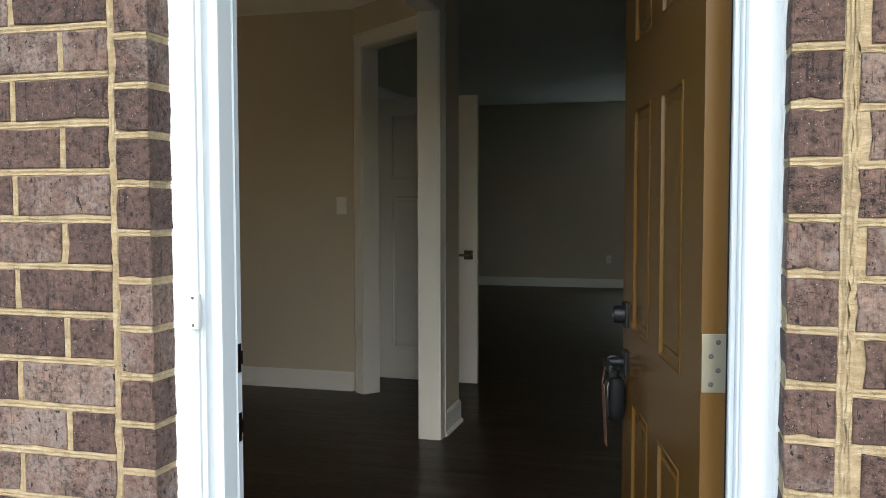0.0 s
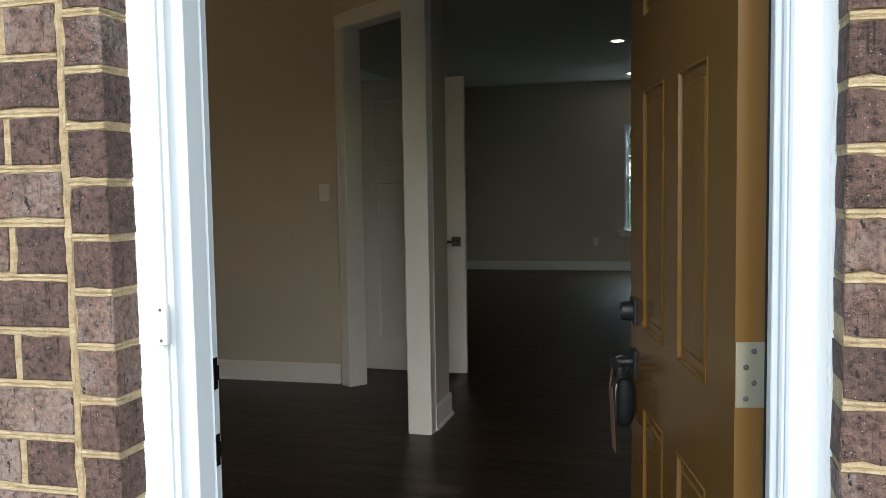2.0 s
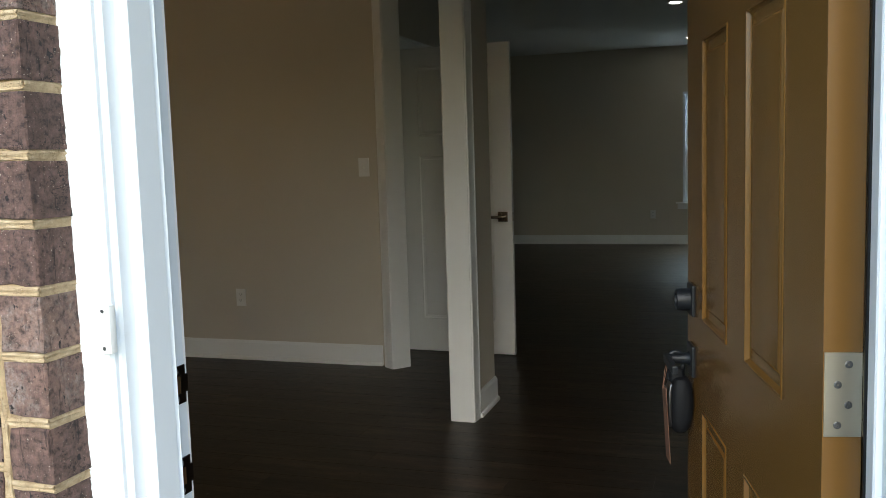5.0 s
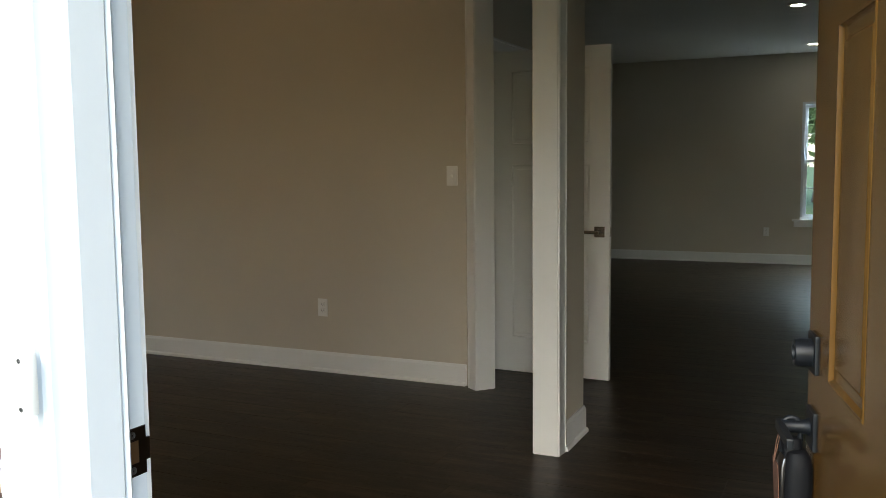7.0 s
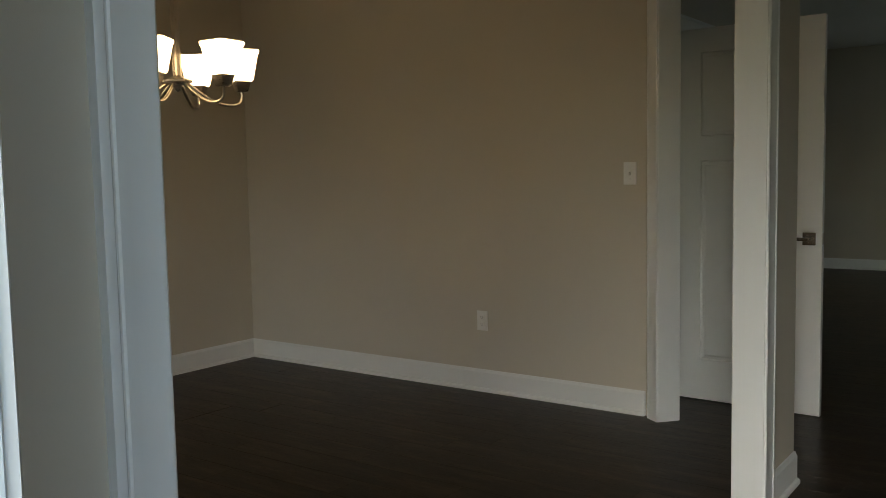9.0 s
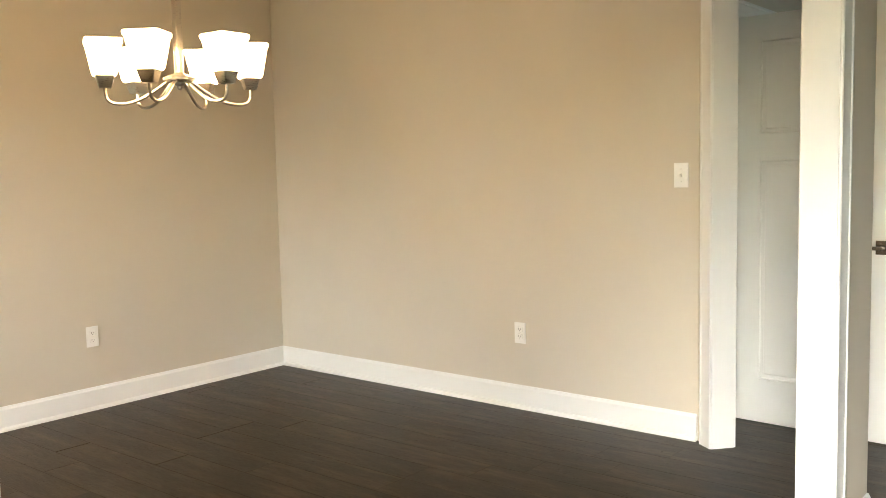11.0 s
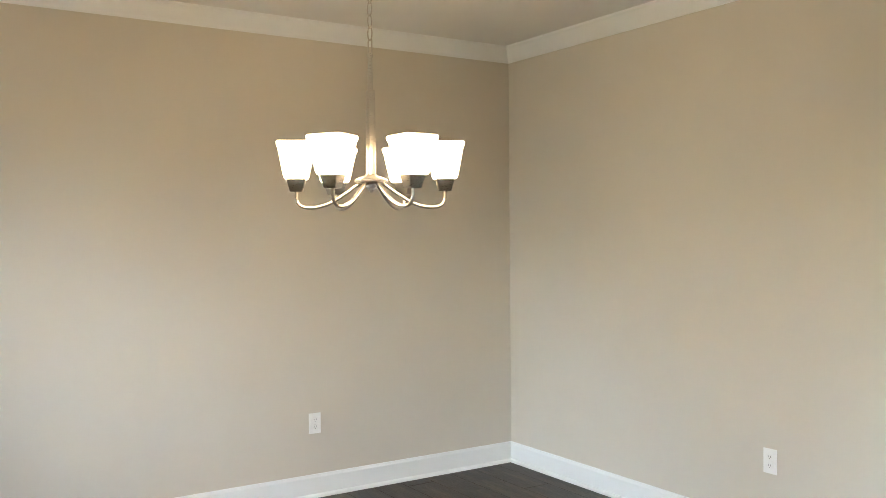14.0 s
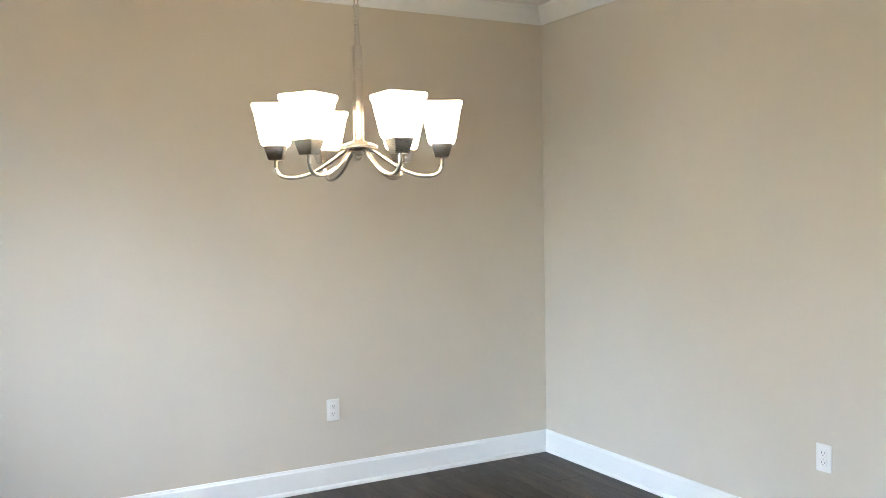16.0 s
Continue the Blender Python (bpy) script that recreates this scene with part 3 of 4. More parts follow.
def rounded_body(levels, power=2.6, count=20):
    """A soft-cornered body from (z, half width, half depth, middle depth) levels."""
    bm = bmesh.new()
    rings = []
    for z, hx, hy, cy in levels:
        ring = []
        for k in range(count):
            a = 2 * math.pi * k / count
            c, q = math.cos(a), math.sin(a)
            ring.append(bm.verts.new((hx * math.copysign(abs(c) ** (2 / power), c), cy + hy * math.copysign(abs(q) ** (2 / power), q), z)))
        rings.append(ring)
    for a, b in zip(rings, rings[1:]):
        for k in range(count):
            bm.faces.new((a[k], a[(k + 1) % count], b[(k + 1) % count], b[k]))
    bm.faces.new(list(reversed(rings[0])))
    bm.faces.new(rings[-1])
    return bm


part("body", rounded_body([(-0.160, 0.010, 0.006, 0.008), (-0.157, 0.019, 0.013, 0.008), (-0.148, 0.026, 0.020, 0.008), (-0.130, 0.030, 0.0245, 0.009), (-0.100, 0.0325, 0.0265, 0.010), (-0.070, 0.0325, 0.0255, 0.010), (-0.050, 0.030, 0.022, 0.009), (-0.041, 0.025, 0.017, 0.008), (-0.037, 0.016, 0.010, 0.007)]), BLACK, lock, smooth=True)
part("face_panel", rounded_body([(-0.146, 0.012, 0.004, -0.012), (-0.140, 0.020, 0.0055, -0.0135), (-0.100, 0.0245, 0.006, -0.0160), (-0.066, 0.0245, 0.006, -0.0150), (-0.052, 0.020, 0.005, -0.0115), (-0.048, 0.012, 0.003, -0.009)]), GREYMETAL, lock, "grey metal dial face", smooth=True)
part("shackle_guard", rounded_body([(-0.048, 0.017, 0.017, 0.002), (-0.030, 0.015, 0.0175, 0.001), (-0.020, 0.012, 0.017, 0.0)]), BLACK, lock, smooth=True)
arc = [(0, 0.0148 * math.cos(a), 0.0148 * math.sin(a)) for a in [math.pi * k / 10 for k in range(11)]]
part("shackle", tube([(0, 0.0148, -0.045)] + arc + [(0, -0.0148, -0.045)], 0.0046), HARDWARE, lock, smooth=True)
tag = thing("paper_tag", door_m @ Matrix.Translation((AX - 0.02, -0.066, 0.883)), "orange-brown paper tag hanging from the door lever", "tag")
part("card", box(-0.026, 0.026, -0.0006, 0.0006, -0.215, -0.052, 0.0), CARD, tag, m=pose(0, 0, 0, 3, 0, -1))
part("string", tube([(0, 0, -0.058), (0.003, 0.004, -0.022), (0.002, 0.009, 0.002), (-0.004, 0.008, -0.014), (0, 0, -0.058)], 0.0009, 6), CARD, tag)

# The frame of the entry: brick mould, rabbeted jambs, sill.
frame_1 = thing("door_frame", Matrix(), "white painted exterior door frame with brick mould", "door frame", kind="structure")
MOULD = [(0, 0), (0.014, 0), (0.017, 0.0016), (0.021, 0.0016), (0.043, 0.003), (0.050, 0.006), (0.054, 0.011), (0.055, 0.017), (0.058, 0.019), (0.061, 0.024), (0.061, 0.048), (0, 0.048)]
part("brick_mould", prism(MOULD, (1, 0, 0), (0, 1, 0), (-0.811, 1.480, -0.03), (0, 0, 1), 2.20), VINYL, frame_1)
part("brick_mould", prism(MOULD, (-1, 0, 0), (0, 1, 0), (0.2265, 1.480, -0.03), (0, 0, 1), 2.20), VINYL, frame_1)
part("brick_mould", box(-0.750, 0.168, 1.480, 1.526, 2.068, 2.17), VINYL, frame_1)
JAMB = [(0, 0), (0.036, 0), (0.038, 0.003), (0.038, 0.050), (0.035, 0.054), (0.023, 0.055), (0.022, 0.058), (0.022, 0.100), (0.020, 0.102), (0, 0.102)]
part("jamb", prism(JAMB, (1, 0, 0), (0, 1, 0), (-0.770, 1.528, -0.03), (0, 0, 1), 2.15), VINYL, frame_1)
part("jamb", prism([(max(0.0, a - 0.008) if a > 0.03 else a, b) for a, b in JAMB], (-1, 0, 0), (0, 1, 0), (0.187, 1.528, -0.03), (0, 0, 1), 2.15), VINYL, frame_1)
part("head_jamb", boxes((-0.748, 0.165, 1.528, 1.581, 2.068, 2.12), (-0.748, 0.165, 1.581, 1.628, 2.08, 2.12)), VINYL, frame_1)
# White weatherstrip behind the left stop.
part("jamb_strip", prism([(0, 0), (0.011, 0.001), (0.0145, 0.005), (0.012, 0.009), (0, 0.010)], (1, 0, 0), (0, 1, 0), (-0.7475, 1.5835, 0.0), (0, 0, 1), 2.06), VINYL, frame_1, smooth=True)
# Black strip that paints in the shaded gap between door edge and jamb.
part("jamb_strip", box(0.155, 0.1648, 1.584, 1.594, 0.0, 2.06, 0.002), BLACK, frame_1, "black strip standing for the dark gap beside the door")
part("threshold", box(-0.734, 0.150, 1.47, 1.64, -0.03, 0.014, 0.006), ZINC, frame_1, "satin metal door threshold")
for zc, name in ((1.008, "deadbolt_strike"), (0.872, "latch_strike")):
    s = part(name, boxes((-0.7485, -0.7462, 1.594, 1.627, zc - 0.028, zc - 0.013), (-0.7485, -0.7462, 1.594, 1.627, zc + 0.013, zc + 0.028), (-0.7485, -0.7462, 1.594, 1.601, zc - 0.013, zc + 0.013), (-0.7485, -0.7462, 1.616, 1.633, zc - 0.013, zc + 0.013)), BRONZE, frame_1, "dark bronze strike plate")
    part("socket", box(-0.7478, -0.7470, 1.601, 1.616, zc - 0.013, zc + 0.013), BRASS, s)
    for dz in (-0.0205, 0.0205):
        screw(s, Matrix.Translation((-0.7462, 1.606, zc + dz)) @ Matrix.Rotation(radians(90), 4, "Y"))
inner = casing((1, 0, 0), (0, 1, 0), (-0.748, FRONT_Y, 0), 0.913, 2.08, label="white painted casing inside the entry door")


def bead(bm, start, end, across, out, width, proud, rnd, step=0.014, rough=0.0011):
    """A hand-tooled strip from start to end, its section ridged and its edges ragged."""
    a, b, u, o = Vector(start), Vector(end), Vector(across), Vector(out)
    count = max(2, int((b - a).length / step))
    section = ((-0.52, -0.0016), (-0.40, 0.55 * proud), (-0.12, 0.15 * proud), (0.16, proud), (0.38, 0.6 * proud), (0.52, -0.0016))
    last = None
    for k in range(count + 1):
        p = a.lerp(b, k / count)
        ring = [bm.verts.new(p + u * (w * width + rnd.uniform(-rough, rough)) + o * (h + rnd.uniform(-0.4, 0.4) * rough)) for w, h in section]
        if last:
            for i in range(len(ring) - 1):
                bm.faces.new((last[i], last[i + 1], ring[i + 1], ring[i]))
        last = ring


bm = bmesh.new()
rng = random.Random(5)
for xa, sgn in ((-0.7955, 1), (0.2250, -1)):
    bead(bm, (xa, 1.4795, -0.02), (xa, 1.4795, 2.15), (sgn * 0.8, 0.6, 0), (sgn * 0.6, -0.8, 0), 0.010, 0.0025, rng, 0.011, 0.0016)
structure(part("caulk_bead", bm, CAULK, smooth=True), "uneven white caulk bead between brick and trim", "caulk")

bell = thing("doorbell", Matrix.Translation((-0.7555, 1.4845, 1.117)), "white plastic doorbell button on the door trim", "doorbell")
part("body", box(-0.0105, 0.0105, -0.014, 0, -0.032, 0.032, 0.004), PLATE, bell, smooth=True)
part("button", box(-0.0048, 0.0048, -0.0160, -0.0135, -0.015, 0.015, 0.0018), PLATE, bell)
for dz in (-0.0245, 0.0245):
    screw(bell, Matrix.Translation((0.0, -0.014, dz)) @ face @ Matrix.Scale(0.6, 4))

# The closet door stands open at a right angle to the hall wall.
leaf_m = pose(-2.102, 6.118, 0, 0, 0, -2.9)
closet = thing("door_2", leaf_m, "white panelled interior door standing open in the hall", "door", kind="structure")
LW = 0.766
part("leaf", panelled_leaf(LW, 0.020, 2.04, 0.035, [(0.128, 0.350), (0.416, 0.640)], [(0.24, 1.338), (1.462, 1.918)]), LEAF, closet, smooth=True)
for sy, y in ((-1, 0.0), (1, 0.035)):
    rs = part("rosette", box(LW - 0.093, LW - 0.029, min(y, y + sy * 0.008), max(y, y + sy * 0.008), 0.896, 0.960, 0.002), KNOB, closet, "square nickel rosette")
    part("neck", lathe([(0.012, 0), (0.0105, 0.01), (0.0105, 0.038)], 16), KNOB, rs, smooth=True, m=Matrix.Translation((LW - 0.061, y + sy * 0.008, 0.928)) @ (face if sy < 0 else Matrix.Rotation(radians(-90), 4, "X")))
    part("lever", box(LW - 0.165, LW - 0.05, min(y + sy * 0.046, y + sy * 0.057), max(y + sy * 0.046, y + sy * 0.057), 0.919, 0.937, 0.003), KNOB, rs)
part("latch_plate", box(LW - 0.0005, LW + 0.0015, 0.006, 0.029, 0.90, 0.957), NICKEL, closet)
for zc in (0.25, 1.02, 1.80):
    part("hinge", lathe([(0.005, -0.045), (0.0058, -0.043), (0.0058, 0.043), (0.005, 0.045)], 12), NICKEL, closet, m=Matrix.Translation((-0.006, 0.036, zc)))

# ---- windows ----


def sash_window(name, x0, x1, z0, z1, inner_y, sign, cols, label):
    """A double-hung window: frame, two sashes with muntin bars, panes, stool and apron on the room's side."""
    w = thing(name, Matrix(), label, "window", kind="structure")
    fy0, fy1 = sorted((inner_y, inner_y + sign * 0.10))
    f = 0.035
    part("window_frame", boxes((x0, x0 + f, fy0, fy1, z0, z1), (x1 - f, x1, fy0, fy1, z0, z1), (x0 + f, x1 - f, fy0, fy1, z1 - f, z1), (x0 + f, x1 - f, fy0, fy1, z0, z0 + f)), VINYL, w)
    mid = (z0 + z1) / 2
    for lo, hi, off in ((z0 + f, mid + 0.018, 0.035), (mid - 0.018, z1 - f, 0.068)):
        ya = inner_y + sign * off
        y0, y1 = sorted((ya, ya + sign * 0.028))
        a, b, s = x0 + f, x1 - f, 0.034
        sash = part("sash", boxes((a, a + s, y0, y1, lo, hi), (b - s, b, y0, y1, lo, hi), (a + s, b - s, y0, y1, hi - s, hi), (a + s, b - s, y0, y1, lo, lo + s)), VINYL, w)
        pw, ph = (b - a - 2 * s) / cols, (hi - lo - 2 * s) / 2
        for k in range(1, cols):
            xk = a + s + pw * k
            part("muntin", box(xk - 0.008, xk + 0.008, y0 + 0.006, y1 - 0.006, lo + s, hi - s), VINYL, sash)
        zk = lo + s + ph
        for k in range(cols):
            part("muntin", box(a + s + pw * k + 0.008, a + s + pw * (k + 1) - 0.008, y0 + 0.006, y1 - 0.006, zk - 0.008, zk + 0.008), VINYL, sash)
            for q in range(2):
                zq = lo + s + ph * q
                p = part("pane", box(a + s + pw * k + 0.002, a + s + pw * (k + 1) - 0.002, (y0 + y1) / 2 - 0.002, (y0 + y1) / 2 + 0.002, zq + 0.002, zq + ph - 0.002), GLASS, sash)
                p.visible_shadow = False
    ys = sorted((inner_y - sign * 0.045, inner_y))
    part("window_sill", box(x0 - 0.09, x1 + 0.09, ys[0], ys[1], z0 - 0.022, z0, 0.004), TRIM, w)
    ya = sorted((inner_y - sign * 0.016, inner_y))
    part("apron", box(x0 - 0.07, x1 + 0.07, ya[0], ya[1], z0 - 0.095, z0 - 0.022, 0.002), TRIM, w)
    return w


sash_window("window_1", *WIN, FAR, 1, 3, "white double-hung window with grilles above the lawn")
# Unseen window, added as the source for the extra side panel.
side = sash_window("unseen_window_3", -0.8, 0.8, 0.70, 2.11, 0.0, 1, 4, "unseen white double-hung window added in the living room side wall")
side.matrix_basis = pose(LIV_E, 11.2, 0, 0, 0, -90)
sash_window("window_2", -4.45, -3.75, 0.75, 2.1, FRONT_Y, -1, 2, "white double-hung window in the dining room front wall")

# ---- electrical plates ----


def outlet(m, label):
    o = thing("wall_outlet", m, label, "outlet", "wall outlets")
    part("plate", box(-0.036, 0.036, -0.006, 0, -0.058, 0.058, 0.003), PLATE, o)
    for zc in (-0.020, 0.020):
        r = part("receptacle", box(-0.017, 0.017, -0.0085, -0.005, zc - 0.0145, zc + 0.0145, 0.003), PLATE, o)
        for x in (-0.0065, 0.0065):
            part("slot", box(x - 0.0012, x + 0.0012, -0.0088, -0.0082, zc - 0.002, zc + 0.0065), DARKSLOT, r)
        part("slot", lathe([(0.0024, 0), (0.0024, 0.0004)], 10), DARKSLOT, r, m=Matrix.Translation((0, -0.0084, zc - 0.008)) @ face)
    screw(o, Matrix.Translation((0, -0.006, 0)) @ face, PLATE)
    return o


outlet(pose(-3.106, BACK, 0.432), "white duplex wall outlet above the back baseboard")
outlet(pose(WEST, 4.279, 0.431, 0, 0, 90), "white duplex wall outlet above the side baseboard")
outlet(pose(-1.05, FAR, 0.433), "white duplex wall outlet beside the far window")
switch = thing("light_switch", pose(-2.18, BACK, 1.275), "white toggle light switch beside the angled opening", "switch")
part("plate", box(-0.036, 0.036, -0.006, 0, -0.058, 0.058, 0.003), PLATE, switch)
part("toggle", prism([(-0.010, 0), (0.010, 0), (0.006, -0.003), (0.001, -0.013), (-0.004, -0.013)], (0, 0, 1), (0, 1, 0), (-0.004, -0.006, 0), (1, 0, 0), 0.008), PLATE, switch)
part("slot", box(-0.0055, 0.0055, -0.0066, -0.0058, -0.0125, 0.0125), PLATE, switch)
for dz in (-0.030, 0.030):
    screw(switch, Matrix.Translation((0, -0.006, dz)) @ face, PLATE)

# ---- lamps ----
for x, y in ((-0.517, 9.49), (-0.495, 12.36)):
    c = thing("recessed_light", pose(x, y, CEIL_LIVING), "lit round recessed downlight with a white trim ring", "ceiling light", "recessed ceiling lights")
    part("trim_ring", lathe([(0.060, 0.0), (0.062, -0.004), (0.085, -0.005), (0.090, -0.002), (0.090, 0.0)], 32), PLATE, c, smooth=True)
    part("lens", lathe([(0.058, -0.006), (0.055, -0.0075)], 32), CAN, c)


def square_loft(sections, bm=None):
    """A square-sided shape with softly rounded corners, from (half side, z) pairs."""
    bm = bm or bmesh.new()
    rings = []
    for h, z in sections:
        r = h * 0.16
        ring = []
        for qx, qy, a0 in ((1, 1, 0), (-1, 1, 90), (-1, -1, 180), (1, -1, 270)):
            for k in range(4):
                a = radians(a0 + 30 * k)
                ring.append(bm.verts.new((qx * (h - r) + r * math.cos(a), qy * (h - r) + r * math.sin(a), z)))
        rings.append(ring)
    n = len(rings[0])
    for a, b in zip(rings, rings[1:]):
        for k in range(n):
            bm.faces.new((a[k], a[(k + 1) % n], b[(k + 1) % n], b[k]))
    return bm, rings


def chandelier(x, y):
    c = thing("chandelier", pose(x, y, -0.008), "six-arm brushed nickel chandelier with lit square opal shades", "chandelier")
    part("canopy", lathe([(0.062, CEIL + 0.008 - 0.0), (0.062, CEIL + 0.008 - 0.012), (0.05, CEIL + 0.008 - 0.026), (0.02, CEIL + 0.008 - 0.034), (0.012, CEIL + 0.008 - 0.036)][::-1], 28), NICKEL, c, smooth=True)
    bm, rings = square_loft([(0.012, 1.694), (0.0125, 1.72), (0.0125, 1.99), (0.0105, 1.996)])
    bm.faces.new(list(reversed(rings[0])))
    bm.faces.new(rings[-1])
    part("column", bm, NICKEL, c, smooth=True)
    part("stem", lathe([(0.0095, 1.995), (0.0095, 2.02), (0.0072, 2.105), (0.010, 2.110), (0.010, 2.118), (0.004, 2.121)], 18), NICKEL, c, smooth=True)
    part("loop", tube([(0.0125 * max(-1, min(1, 1.5 * math.cos(a))), 0, 2.143 + 0.0265 * max(-1, min(1, 1.25 * math.sin(a)))) for a in [2 * math.pi * (k + 0.5) / 24 for k in range(24)]], 0.0026, 8, True), NICKEL, c, smooth=True)
    link = tube([(0.0095 * math.cos(a), 0, 0.0245 * math.sin(a)) for a in [2 * math.pi * k / 16 for k in range(16)]], 0.0024, 6, True)
    z, k, first = 2.190, 0, None
    while z < CEIL - 0.04:
        m = pose(0, 0, z, 0, 0, 90 * (k % 2) + 20)
        if first is None:
            first = part("chain_link", link, NICKEL, c, smooth=True, m=m)
        else:
            o = new("chain_link", first.data)
            o.parent, o.matrix_basis = c, m
        z, k = z + 0.0425, k + 1
    part("hub", lathe([(0.004, 1.644), (0.010, 1.650), (0.011, 1.657), (0.018, 1.662), (0.021, 1.672), (0.030, 1.676), (0.056, 1.680), (0.057, 1.688), (0.040, 1.696), (0.020, 1.702), (0.014, 1.708)], 28), NICKEL, c, smooth=True)
    arm_line = smooth_path([(0.020, 0, 1.676), (0.045, 0, 1.672), (0.085, 0, 1.643), (0.135, 0, 1.611), (0.180, 0, 1.595), (0.222, 0, 1.593), (0.246, 0, 1.604), (0.255, 0, 1.624), (0.255, 0, 1.655)])
    base = None
    for k in range(6):
        turn = Matrix.Rotation(radians(63.2 + 60 * k), 4, "Z")
        if base is None:
            arm = part("arm", tube(arm_line, 0.0060, 10), NICKEL, c, smooth=True, m=turn)
            bm, rings = square_loft([(0.020, 1.648), (0.022, 1.650), (0.0315, 1.687), (0.0325, 1.691), (0.030, 1.691)])
            bm.faces.new(list(reversed(rings[0])))
            bm.faces.new(rings[-1])
            cup = part("cup", bm, NICKEL, arm, smooth=True, m=Matrix.Translation((0.255, 0, 0)))
            bm, rings = square_loft([(0.034, 1.690), (0.038, 1.692), (0.042, 1.702), (0.0585, 1.797), (0.062, 1.802), (0.063, 1.813), (0.060, 1.817), (0.057, 1.813), (0.0555, 1.797), (0.039, 1.704), (0.033, 1.698)])
            bm.faces.new(list(reversed(rings[0])))
            bm.faces.new(rings[-1])
            shade = part("shade", bm, SHADE, arm, "lit white opal glass square shade", smooth=True, m=Matrix.Translation((0.255, 0, 0)))
            base = (arm, cup, shade)
        else:
            a = new("arm", base[0].data)
            a.parent, a.matrix_basis = c, turn
            for o in base[1:]:
                q = new(o.name.split(".")[0], o.data)
                q.parent, q.matrix_basis = a, o.matrix_basis.copy()
                if "label" in o:
                    q["label"] = o["label"]
    return c


chandelier(-3.207, 3.653)

# ---- trees beyond the back lawn ----


def tree(x, y, height, spread, seed):
    rnd = random.Random(seed)
    t = thing("tree", pose(x, y, -0.34), "broadleaf tree in full green leaf beyond the lawn", "tree", "trees behind the house")
    bm = lathe([(0.30, 0), (0.22, 0.5), (0.17, height * 0.4), (0.07, height * 0.8)], 10)
    for k in range(9):
        a, z = rnd.uniform(0, 6.3), height * rnd.uniform(0.2, 0.6)
        r = spread * rnd.uniform(0.5, 0.9)
        tube(smooth_path([(0, 0, z), (r * 0.4 * math.cos(a), r * 0.4 * math.sin(a), z + r * 0.35), (r * math.cos(a), r * math.sin(a), z + r * 0.55)], 3), 0.05, 6, bm=bm)
    part("trunk", bm, BARK, t)
    verts, faces = [], []
    for k in range(5200):
        a, u = rnd.uniform(0, 2 * math.pi), rnd.uniform(-1, 1)
        lump = 0.78 + 0.3 * math.sin(3 * a + seed) * math.cos(4 * u + seed) + rnd.gauss(0, 0.07)
        r = spread * lump * math.sqrt(max(0.03, 1 - u * u)) * rnd.uniform(0.55, 1.0) ** 0.4
        c = Vector((r * math.cos(a), r * math.sin(a), height * 0.58 + u * height * 0.46 * lump))
        d, e = Vector((rnd.gauss(0, 1), rnd.gauss(0, 1), rnd.gauss(0, 1))).normalized(), Vector((rnd.gauss(0, 1), rnd.gauss(0, 1), rnd.gauss(0, 1))).normalized()
        s, i = rnd.uniform(0.09, 0.22), len(verts)
        verts += [c - d * s, c + e * s * 0.6, c + d * s, c - e * s * 0.6]
        faces.append((i, i + 1, i + 2, i + 3))
    me = bpy.data.meshes.new("crown")
    me.from_pydata([tuple(v) for v in verts], [], faces)
    me.materials.append(LEAVES)
    crown = new("crown", me)
    crown.parent = t


for x, y, h, s, k in ((-3.2, 33, 8.5, 3.2, 1), (0.4, 36, 9.5, 3.6, 2), (4.2, 33, 8.0, 3.1, 3), (-1.4, 42, 10.5, 3.9, 4), (2.6, 44, 10.0, 3.8, 5)):
    tree(x, y, h, s, k)

# ---- bricks ----
COURSE, JOINT = 0.0843, 0.0115


def brick_mesh(length, seed, depth=0.088, height=COURSE - JOINT):
    """A brick with a ragged, slightly chipped arris; x along its length, its face at y = 0."""
    rnd = random.Random(seed)
    l, h = length / 2, height / 2
    outline = [(-l, -h), (-l / 3, -h), (l / 3, -h), (l, -h), (l, 0), (l, h), (l / 3, h), (-l / 3, h), (-l, h), (-l, 0)]
    chip = rnd.randrange(10)
    bm = bmesh.new()
    rings = [[], [], []]
    for k, (x, z) in enumerate(outline):
        cut = rnd.uniform(0.0, 0.0016) + (0.0035 if k == chip else 0.0)
        x, z = x - math.copysign(cut, x), z - math.copysign(cut, z) if z else z
        inset = rnd.uniform(0.0012, 0.0030)
        rings[0].append(bm.verts.new((x - math.copysign(inset, x), rnd.uniform(-0.0008, 0.0008), z - math.copysign(inset, z) if z else z)))
        rings[1].append(bm.verts.new((x, rnd.uniform(0.0012, 0.0026), z)))
        rings[2].append(bm.verts.new((x, depth, z)))
    bm.faces.new(rings[0])
    for a, b in zip(rings, rings[1:]):
        for k in range(10):
            bm.faces.new((a[k], a[(k + 1) % 10], b[(k + 1) % 10], b[k]))
    me = mesh_from(bm, "brick")
    me.materials.append(BRICK)
    return me


FULL, HALF = [brick_mesh(0.194, k) for k in range(4)], [brick_mesh(0.0905, 10 + k) for k in range(4)]
rng = random.Random(11)
veneer = structure(part("brick_facade", boxes(
    (-5.2, -4.45, 1.4145, 1.509, -0.34, 2.95), (-3.75, -0.7995, 1.4145, 1.509, -0.34, 2.95), (0.2285, EAST + 0.12, 1.4145, 1.509, -0.34, 2.95),
    (-4.45, -3.75, 1.4145, 1.509, -0.34, 0.75), (-4.45, -3.75, 1.4145, 1.509, 2.1, 2.95), (-0.7995, 0.2285, 1.4145, 1.509, 2.17, 2.95)), MORTAR), "dark brown brick facade with buff mortar joints", "brick wall")


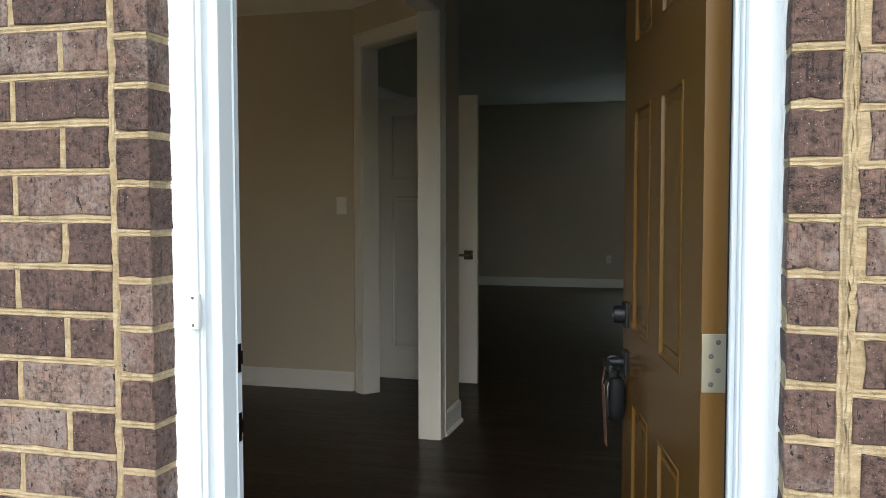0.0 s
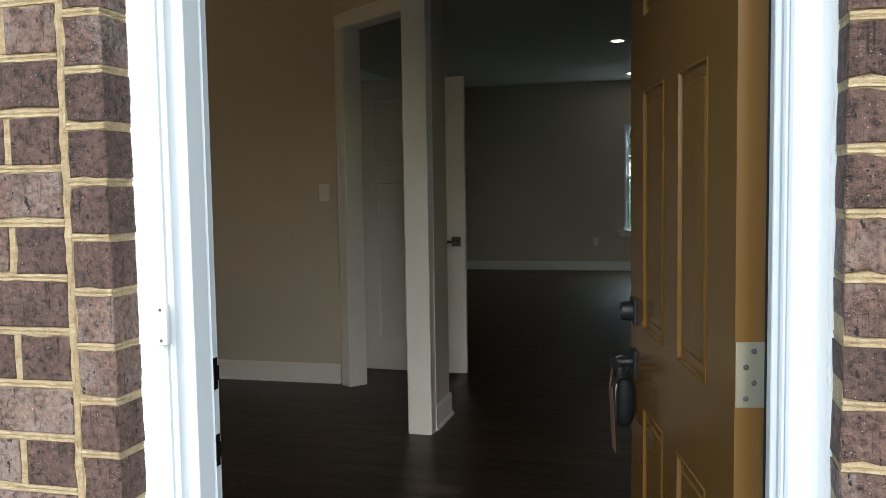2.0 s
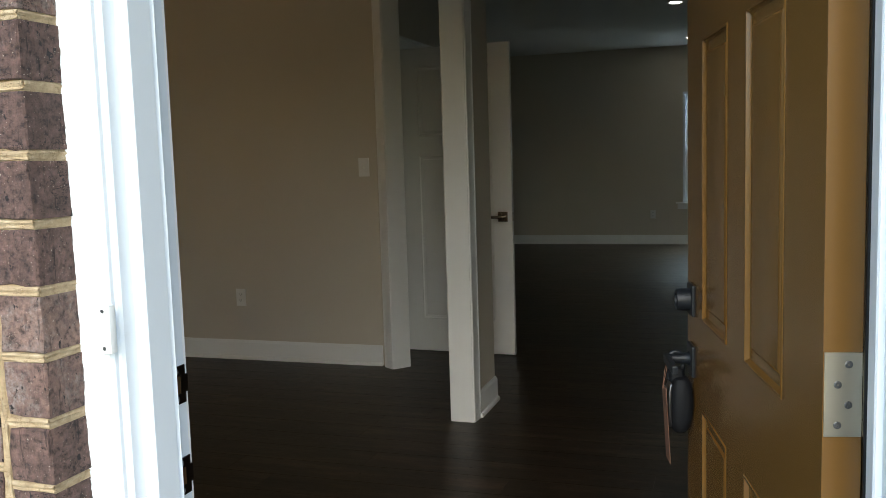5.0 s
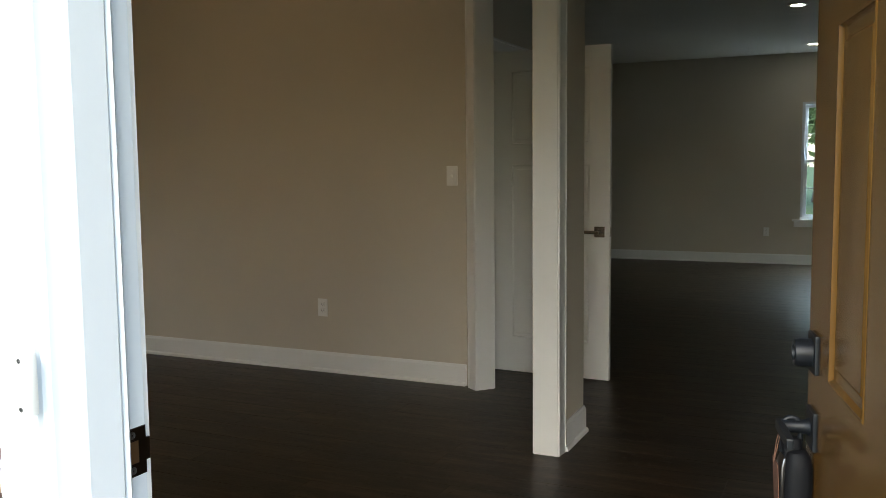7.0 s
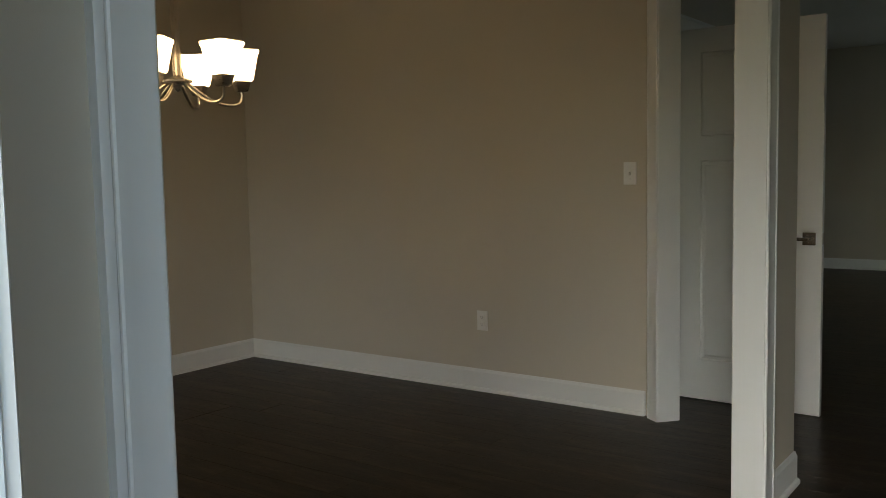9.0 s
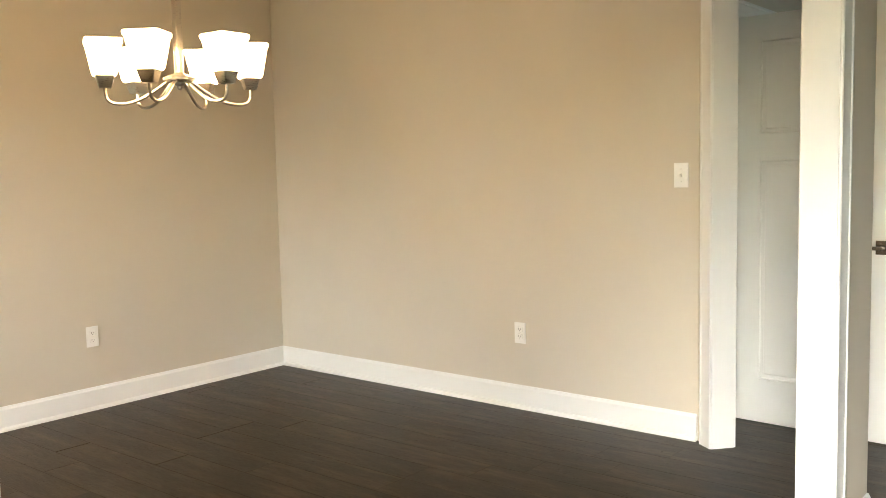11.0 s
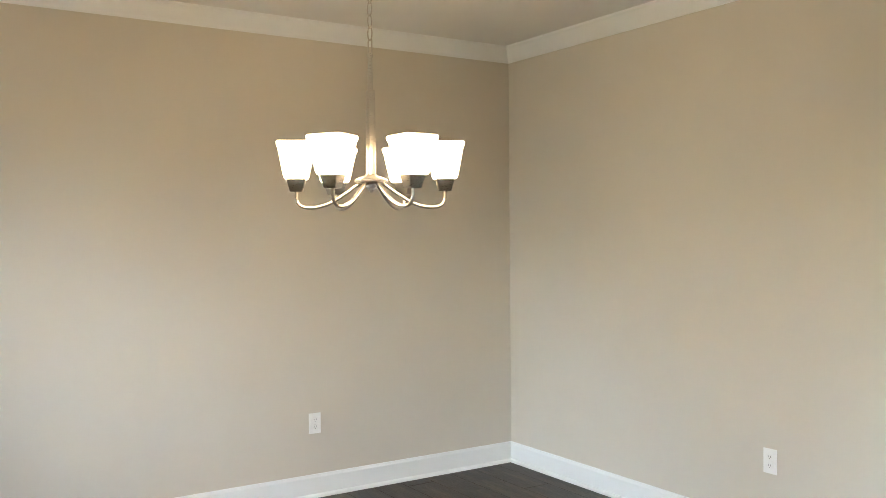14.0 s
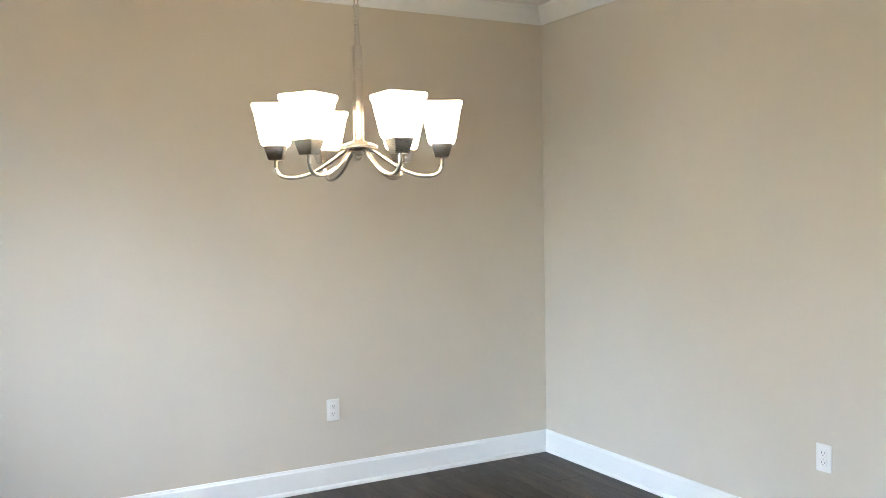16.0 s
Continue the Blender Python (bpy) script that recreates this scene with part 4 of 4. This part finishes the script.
def lay(mesh, x, z):
    o = new("brick", mesh)
    o.parent = veneer
    o.matrix_basis = pose(x, BRICK_Y + rng.uniform(-0.0015, 0.0015), z, rng.uniform(-0.5, 0.5), rng.uniform(-0.35, 0.35), rng.uniform(-0.35, 0.35))


def courses(z_joint, pitch=COURSE):
    k0 = math.ceil((-0.32 - z_joint) / pitch)
    return [(k, z_joint + (k + 0.5) * pitch) for k in range(k0, k0 + 44) if z_joint + (k + 0.5) * pitch < 2.9]


rest = []
UP, SOUTH, BED_Y = (0, 0, 1), (0, -1, 0), 1.4133
beds, heads = [], []
EAST_COURSE = 0.0790
PIL_L = [brick_mesh(0.068, 30 + k) for k in range(4)]
PIL_R = [brick_mesh(0.070, 40 + k, height=EAST_COURSE - JOINT) for k in range(4)]
FULL_R, HALF_R = [brick_mesh(0.194, 50 + k, height=EAST_COURSE - JOINT) for k in range(4)], [brick_mesh(0.0905, 60 + k, height=EAST_COURSE - JOINT) for k in range(4)]
for k, z in courses(1.428):
    if z < 2.3:
        lay(PIL_L[rng.randrange(4)], -0.831, z)
        beds += [((-0.866, BED_Y, z + COURSE / 2), (-0.7998, BED_Y, z + COURSE / 2), UP, SOUTH), ((-0.8003, 1.413, z + COURSE / 2), (-0.8003, 1.480, z + COURSE / 2), UP, (1, 0, 0))]
for k, z in courses(1.289, EAST_COURSE):
    if z < 2.3:
        lay(PIL_R[rng.randrange(4)], 0.2615, z)
        beds += [((0.2292, BED_Y, z + EAST_COURSE / 2), (0.298, BED_Y, z + EAST_COURSE / 2), UP, SOUTH), ((0.2298, 1.480, z + EAST_COURSE / 2), (0.2298, 1.413, z + EAST_COURSE / 2), UP, (-1, 0, 0))]
for k, z in courses(1.450):
    x = -0.877
    if 0.1 < z < 2.2:
        beds.append(((-1.5, BED_Y, z + COURSE / 2), (x, BED_Y, z + COURSE / 2), UP, SOUTH))
        heads += [(x - (0.096 if k % 2 else 0.1995) - 0.2055 * q, z) for q in range(3)]
    if k % 2 == 1:
        lay(HALF[rng.randrange(4)], x - 0.0905 / 2, z) if z < 2.3 else rest.append((x - 0.0905 / 2, z, 0.0905))
        x -= 0.0905 + JOINT
    while x - 0.194 > -5.2:
        c = x - 0.097
        if not (-4.65 < c < -3.65 and 0.72 < z < 2.13):
            lay(FULL[rng.randrange(4)], c, z) if 0.1 < z < 2.2 and c > -1.6 else rest.append((c, z, 0.194))
        x -= 0.194 + JOINT
for k, z in courses(1.283, EAST_COURSE):
    x = 0.317
    if 0.1 < z < 2.2:
        beds.append(((x, BED_Y, z + EAST_COURSE / 2), (0.6, BED_Y, z + EAST_COURSE / 2), UP, SOUTH))
        heads += [(x + (0.109 if k % 2 else 0.1995) + 0.2055 * q, z) for q in range(2)]
    if k % 2:
        x = 0.330
        lay(HALF_R[rng.randrange(4)], x + 0.0905 / 2, z) if z < 2.3 else rest.append((x + 0.0905 / 2, z, 0.0905))
        x += 0.0905 + JOINT
    while x + 0.194 < EAST + 0.12:
        lay(FULL_R[rng.randrange(4)], x + 0.097, z) if 0.1 < z < 2.2 else rest.append((x + 0.097, z, 0.194))
        x += 0.194 + JOINT
for k, z in courses(2.18):
    if z > 2.2:
        rest += [(-0.70 + 0.205 * j, z, 0.194) for j in range(5)]
bm = bmesh.new()
rng = random.Random(17)
for a, b, u, o in beds:
    bead(bm, a, b, u, o, JOINT + 0.001, 0.0026, rng)
for x, z in heads:
    bead(bm, (x, BED_Y, z - 0.034), (x, BED_Y, z + 0.034), (1, 0, 0), SOUTH, JOINT + 0.001, 0.0026, rng)
bead(bm, (-0.8712, BED_Y, 0.0), (-0.8712, BED_Y, 2.2), (1, 0, 0), SOUTH, 0.0125, 0.0036, rng, 0.018, 0.0018)
bead(bm, (0.3025, BED_Y, 0.0), (0.3025, BED_Y, 2.2), (1, 0, 0), SOUTH, 0.013, 0.0042, rng, 0.018, 0.0018)
bead(bm, (0.3135, BED_Y, 0.0), (0.3135, BED_Y, 2.2), (1, 0, 0), SOUTH, 0.010, 0.0030, rng, 0.018, 0.0028)
joints = part("mortar_joints", bm, MORTAR, veneer, "ragged buff mortar tooled by hand", smooth=True)
joints["kind"] = "stuff"
verts, faces = [], []
for x, z, length in rest:
    i, h = len(verts), (COURSE - JOINT) / 2
    verts += [(x + sx * length / 2, y, z + sz * h) for y in (BRICK_Y, 1.5) for sx, sz in ((-1, -1), (1, -1), (1, 1), (-1, 1))]
    faces += [(i, i + 1, i + 2, i + 3), (i, i + 4, i + 5, i + 1), (i + 1, i + 5, i + 6, i + 2), (i + 2, i + 6, i + 7, i + 3), (i + 3, i + 7, i + 4, i)]
me = bpy.data.meshes.new("bricks")
me.from_pydata(verts, [], faces)
me.materials.append(BRICK)
far_bricks = new("bricks", me)
far_bricks.parent = veneer
far_bricks["kind"] = "stuff"

# ---- floor planks ----
floor = structure(part("floor", box(WEST, EAST, FRONT_Y, BACK, -0.0068, -0.0062), SUBFLOOR), "dark brown-grey wood-look plank floor", "floor")
PW, PL = 0.178, 1.22


def plank_mesh(length):
    bm = box(0, length, 0, PW - 0.0012, -0.006, 0.0)
    bmesh.ops.bevel(bm, geom=[e for e in bm.edges if all(v.co.z > -0.001 for v in e.verts)], offset=0.0006, segments=1, affect="EDGES")
    me = mesh_from(bm, "plank")
    me.materials.append(PLANK)
    return me


lengths = {}
rng = random.Random(21)
row, y = 0, FRONT_Y - 0.02
while y < FAR - 0.01:
    a, b = (WEST, EAST) if y < BACK else (LIV_W, LIV_E)
    x = a - rng.uniform(0.0, 1.1)
    while x < b:
        x0, x1 = max(a, x), min(b, x + PL - 0.0012)
        if x1 - x0 > 0.05:
            key = round(x1 - x0, 2)
            if key not in lengths:
                lengths[key] = plank_mesh(key)
            o = new("plank", lengths[key])
            o.parent = floor
            o.location = (x0, y, LIFT)
        x += PL
    y, row = y + PW, row + 1
